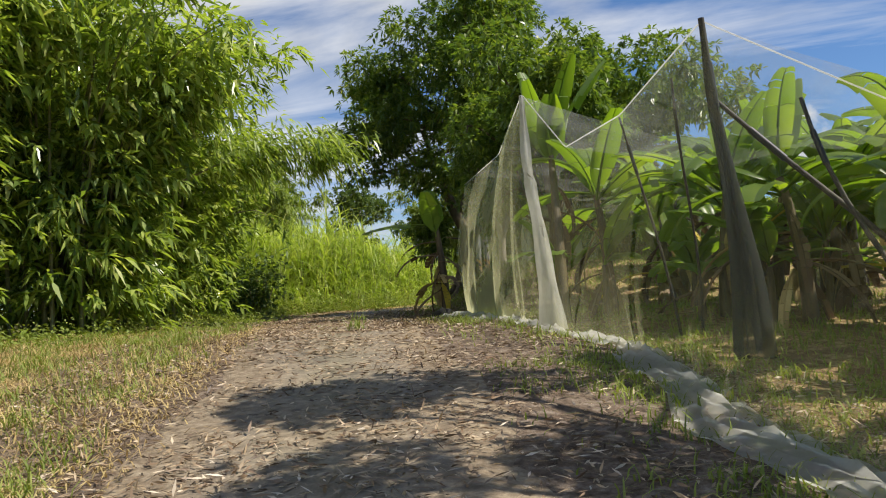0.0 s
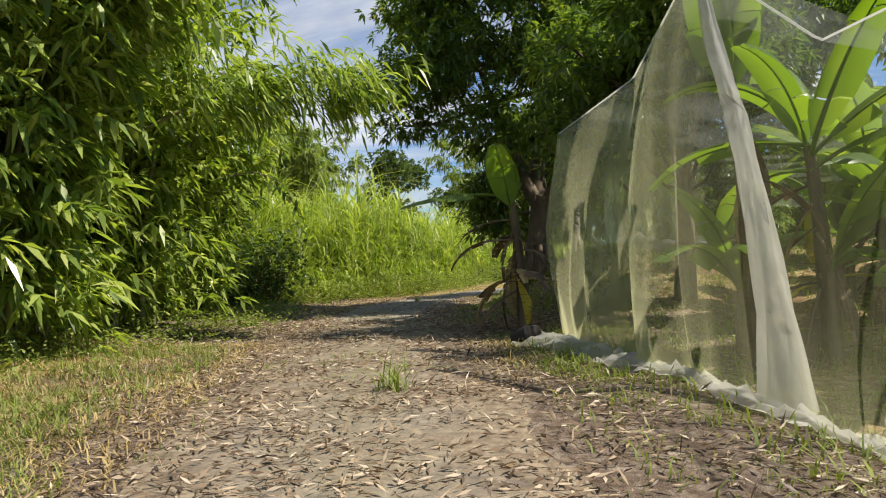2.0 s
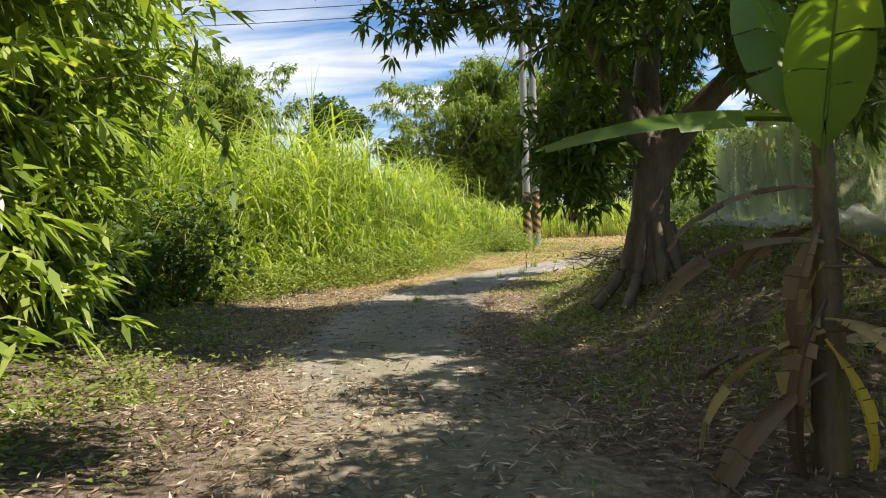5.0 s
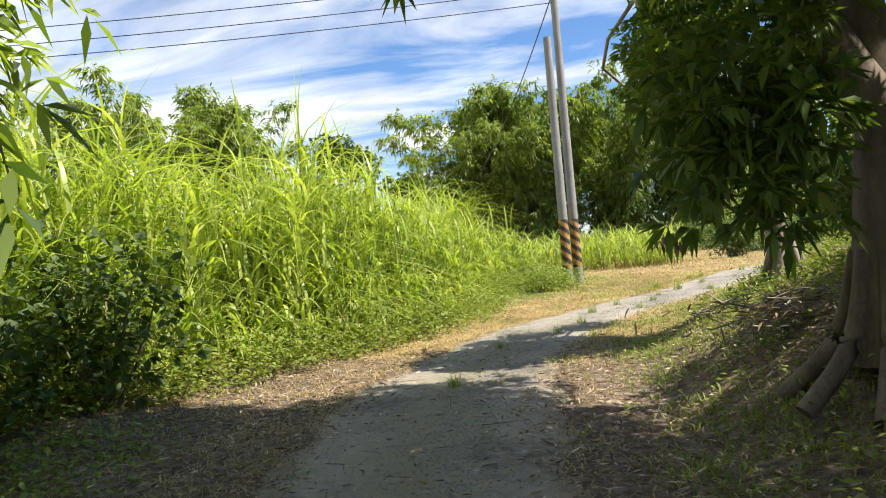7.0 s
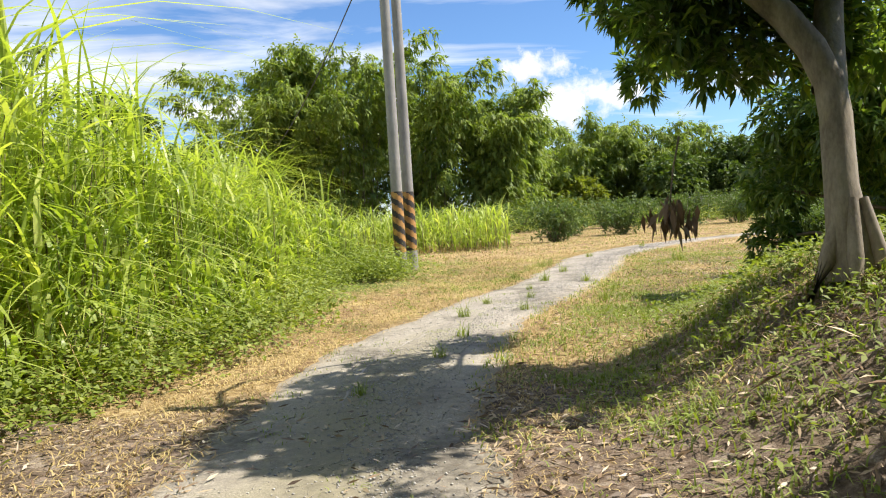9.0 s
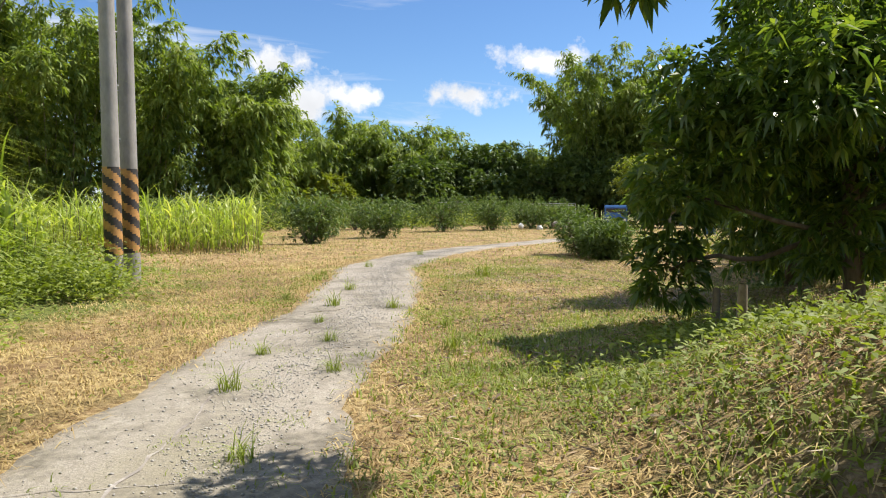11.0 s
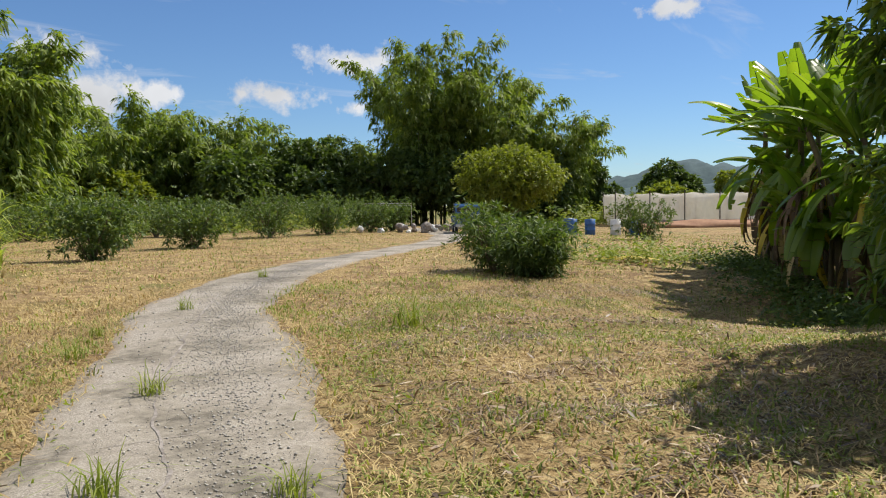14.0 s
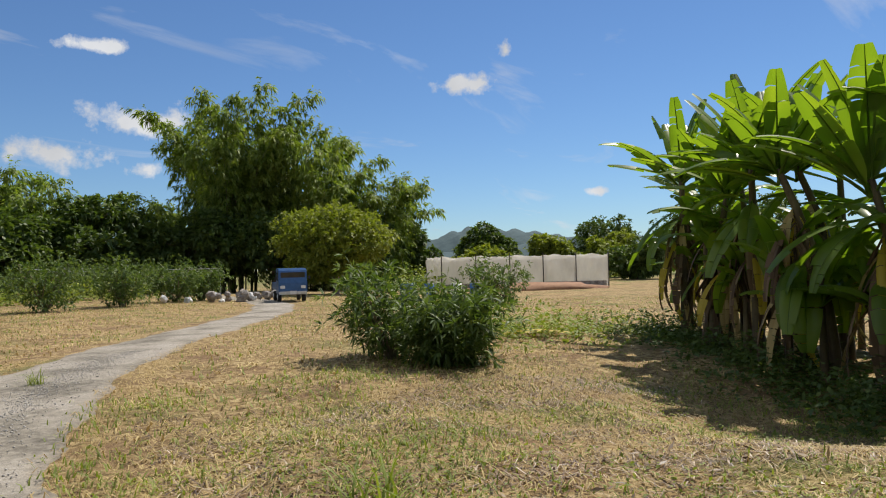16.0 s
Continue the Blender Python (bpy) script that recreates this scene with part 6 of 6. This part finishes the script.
turf("verge_straw", x, y, 0.075, 0.008, rc, STRAW, "dry grass along the track's edge", (0.6, 2.6))
x, y = off(rc.uniform(-2, 40, 34000), rc.uniform(27, 58, 34000), 1.3)
turf("far_straw", x, y, 0.11, 0.022, rc, STRAW, "dry mown grass on the far field", (0.6, 2.4))
x, y = off(rc.uniform(-2, 40, 12000), rc.uniform(27, 58, 12000), 1.3)
turf("far_grass", x, y, 0.11, 0.022, rc, WEED_LEAF, "green grass on the far field")
x, y = off(*clumped(24000, -3.4, 4.2, -13, 0, 420, 0.2, rc), 1.7)
turf("left_verge_grass", x, y, 0.15, 0.010, rc, WEED_LEAF, "yellow-green grass on the verge by the bamboo", (0.3, 1.3), 3)
x, y = off(rc.uniform(-4.5, 3.4, 38000), rc.uniform(-13, 0.5, 38000), 1.3)
turf("left_verge_straw", x, y, 0.12, 0.010, rc, STRAW, "pale dry grass on the verge by the bamboo", (0.6, 2.6))
x, y = off(*clumped(15000, 2.6, 8.5, -11, 1.5, 260, 0.18, rc), 1.5)
k = (x < np.interp(y, FOOT[:, 1], FOOT[:, 0]) + 2.5)
turf("net_foot_grass", x[k], y[k], 0.11, 0.009, rc, WEED_LEAF, "green grass along the foot of the net", (0.3, 1.4), 3)
x, y = off(rc.uniform(3, 14, 16000), rc.uniform(-12, 6, 16000), 2.2)
turf("net_floor_grass", x, y, 0.16, 0.014, rc, WEED_LEAF, "rank green grass under the bananas", (0.3, 1.5), 3)
x, y = off(*clumped(34000, 0.8, 7.0, 3, 19, 620, 0.22, rc), 1.5)
turf("bank_grass", x, y, 0.10, 0.012, rc, WEED_LEAF, "short green grass on the bank", (0.3, 1.6))
x, y = clumped(6000, -2.6, 1.8, -12, 20, 260, 0.10, rc)
turf("track_sprigs", x, y, 0.05, 0.006, rc, WEED_LEAF, "sparse grass sprigs growing through the track")

# low broad-leaved weeds in patches between the straw
x, y = off(*clumped(2600, 1.5, 13, 12, 26, 150, 0.42, rc), 1.0)
weeds("field_weeds", x, y, rc.uniform(0.01, 0.09, len(x)), 9, 0.045, rc, WEED_LEAF, "low green weeds in patches on the mown field", 0.5)
x, y = off(*clumped(700, -6, 1.5, 14, 30, 50, 0.35, rc), 1.0)
weeds("verge_patch_weeds", x, y, rc.uniform(0.02, 0.10, len(x)), 7, 0.06, rc, WEED_LEAF, "low green weeds in the dry verge", 0.5)

# mats of long cut straw, raked flat
x, y = off(*clumped(16000, 4, 14, 18, 27, 90, 0.45, rc), 1.6)
turf("straw_mat", x, y, 0.10, 0.007, rc, STRAW, "mats of long cut straw on the field", (2.5, 6.0), 3)
x, y = off(*clumped(16000, 1, 14, 13, 28, 130, 0.4, rc), 1.4)
turf("brown_straw_mat", x, y, 0.09, 0.007, rc, DEAD_LEAF, "mats of withered brown grass on the field", (2.0, 5.0), 3)
cx_, cy_, ca_ = rc.uniform(3.5, 13, 46), rc.uniform(17.5, 27, 46), rc.normal(-0.35, 0.35, 46)
i = rc.integers(0, 46, 13000)
u_, v_ = rc.normal(0, 0.8, 13000), rc.normal(0, 0.13, 13000)
x, y = cx_[i] + u_ * np.cos(ca_[i]) - v_ * np.sin(ca_[i]), cy_[i] + u_ * np.sin(ca_[i]) + v_ * np.cos(ca_[i])
k = np.abs(off_road(x, y)) > 1.5
turf("straw_swath", x[k], y[k], 0.12, 0.008, rc, LITTER, "raked swaths of long brown straw on the field", (2.5, 5.5), 3)
x, y = scatter(26000, 6, 34, -1.9, 1.9, rc)
k = np.abs(off_road(x, y)) > 0.78 + 0.22 * np.abs(rc.normal(0, 1, len(x)))
turf("edge_straw", x[k], y[k], 0.06, 0.007, rc, STRAW, "dry stalks reaching over the track's edge", (0.8, 3.0))

# cracks and joints in the concrete
def crack(points, wid):
    p = spline(points, 0.12)
    p = p + rc.normal(0, 0.012, p.shape)
    t_ = unit(np.gradient(p, axis=0))
    nn = np.stack([-t_[:, 1], t_[:, 0]], 1) * (wid * rc.uniform(0.4, 1.3, len(p)))[:, None]
    v = np.stack([p - nn, p + nn], 1)
    z = height(v[..., 0], v[..., 1]) + 0.0325
    ii = np.arange(len(p) * 2).reshape(-1, 2)
    mesh_of("crack", np.concatenate([v, z[..., None]], -1).reshape(-1, 3), np.stack([ii[:-1, 0], ii[:-1, 1], ii[1:, 1], ii[1:, 0]], -1), SCRAP, road)


mid_ = [(CENTRE[np.argmin(np.abs(CENTRE[:, 1] - yy)), 0] + o, yy) for yy, o in ((12, -0.2), (14, -0.3), (16, -0.15), (17.5, -0.3), (19, -0.2), (21, -0.05), (23, -0.25), (26, -0.1), (29, 0.0))]
crack(mid_, 0.011)
for yy in (11.2, 15.2, 18.6, 22.0, 25.4):
    c_ = CENTRE[np.argmin(np.abs(CENTRE[:, 1] - yy))]
    crack([(c_[0] - 1.0, c_[1] + 0.25), (c_[0], c_[1] + 0.02), (c_[0] + 1.0, c_[1] - 0.28)], 0.004)

# tufts standing in the cracks of the track
tuft_v, tuft_f = blades(np.stack([rc.normal(0, 0.04, 46), rc.normal(0, 0.04, 46), np.zeros(46)], 1), rc.uniform(0.10, 0.28, 46), rc.uniform(0.3, 1.4, 46), 0.006, rc, 3)
first = mesh_of("grass_tuft", tuft_v, tuft_f, WEED_LEAF)
tagged(first, "small green grass tuft growing in a crack of the track", "grass tuft", "tufts in the track")
first.matrix_world = pose(-1.18, 9.71, 0.03)
for tx, ty, sc in ((2.46, -3.15, 1.3), (2.19, 22.3, 0.9), (3.40, 25.0, 0.9), (0.41, 16.9, 0.9), (2.62, 21.35, 1.0), (3.49, 23.2, 0.9), (3.31, 20.76, 0.8), (1.75, 18.6, 0.7), (2.0, 19.9, 0.6), (1.35, 17.2, 0.7), (6.74, 24.4, 1.6), (0.2, 15.2, 0.8), (0.95, 18.2, 0.7),
                   (-0.2, 14.0, 0.7), (5.4, 27.6, 0.9), (8.3, 31.2, 0.9), (2.7, 17.6, 0.9), (3.3, 19.0, 0.7), (-1.0, 12.6, 0.6), (3.9, 26.2, 0.7)):
    m_ = pose(tx, ty, ground_at(tx, ty) + 0.02, 0, 0, rc.uniform(0, 360)) @ Matrix.Diagonal((sc, sc, sc, 1))
    o = copy_thing(first, m_)
    o.scale = (sc * 1.35, sc * 1.35, sc * 1.35)

# gravel loose on the track
n = 20000
y = rc.uniform(6, 34, n)
x = np.interp(y, CENTRE[:, 1], CENTRE[:, 0]) + np.where(rc.random(n) < 0.65, rc.normal(0.28, 0.20, n), rc.normal(0, 0.55, n))
k = np.abs(off_road(x, y)) < 0.95
x, y = x[k], y[k]
n = len(x)
octa = np.array([(1, 0, 0), (0, 1, 0), (-1, 0, 0), (0, -1, 0), (0, 0, 0.7), (0, 0, -0.5)], float)
of = np.array([(0, 1, 4), (1, 2, 4), (2, 3, 4), (3, 0, 4), (1, 0, 5), (2, 1, 5), (3, 2, 5), (0, 3, 5)])
sz = 0.004 + 0.011 * rc.uniform(0, 1, n) ** 3
vv = octa[None] * sz[:, None, None] * rc.uniform(0.7, 1.3, (n, 6, 3)) + np.stack([x, y, height(x, y) + 0.030], 1)[:, None]
ff = of[None] + (np.arange(n) * 6)[:, None, None]
tagged(mesh_of("gravel", vv.reshape(-1, 3), ff.reshape(-1, 3), STONE), "loose grey gravel scattered on the track", "gravel", kind="stuff")
# fallen twigs
tw = []
for _ in range(150):
    px_, py_ = rc.uniform(-4, 6), rc.uniform(-10, 22)
    a = rc.uniform(0, 6.28)
    L_ = rc.uniform(0.1, 0.35)
    p = wobble((px_, py_, 0), (px_ + L_ * math.cos(a), py_ + L_ * math.sin(a), 0), 5, 0.03, rc)
    p[:, 2] = height(p[:, 0], p[:, 1]) + 0.035
    tw.append((p, np.linspace(0.004, 0.002, 5)))
v, f = tubes(tw, 5)
tagged(mesh_of("fallen_twigs", v, f, TWIG), "thin dry twigs fallen on the ground", "twigs", kind="stuff")
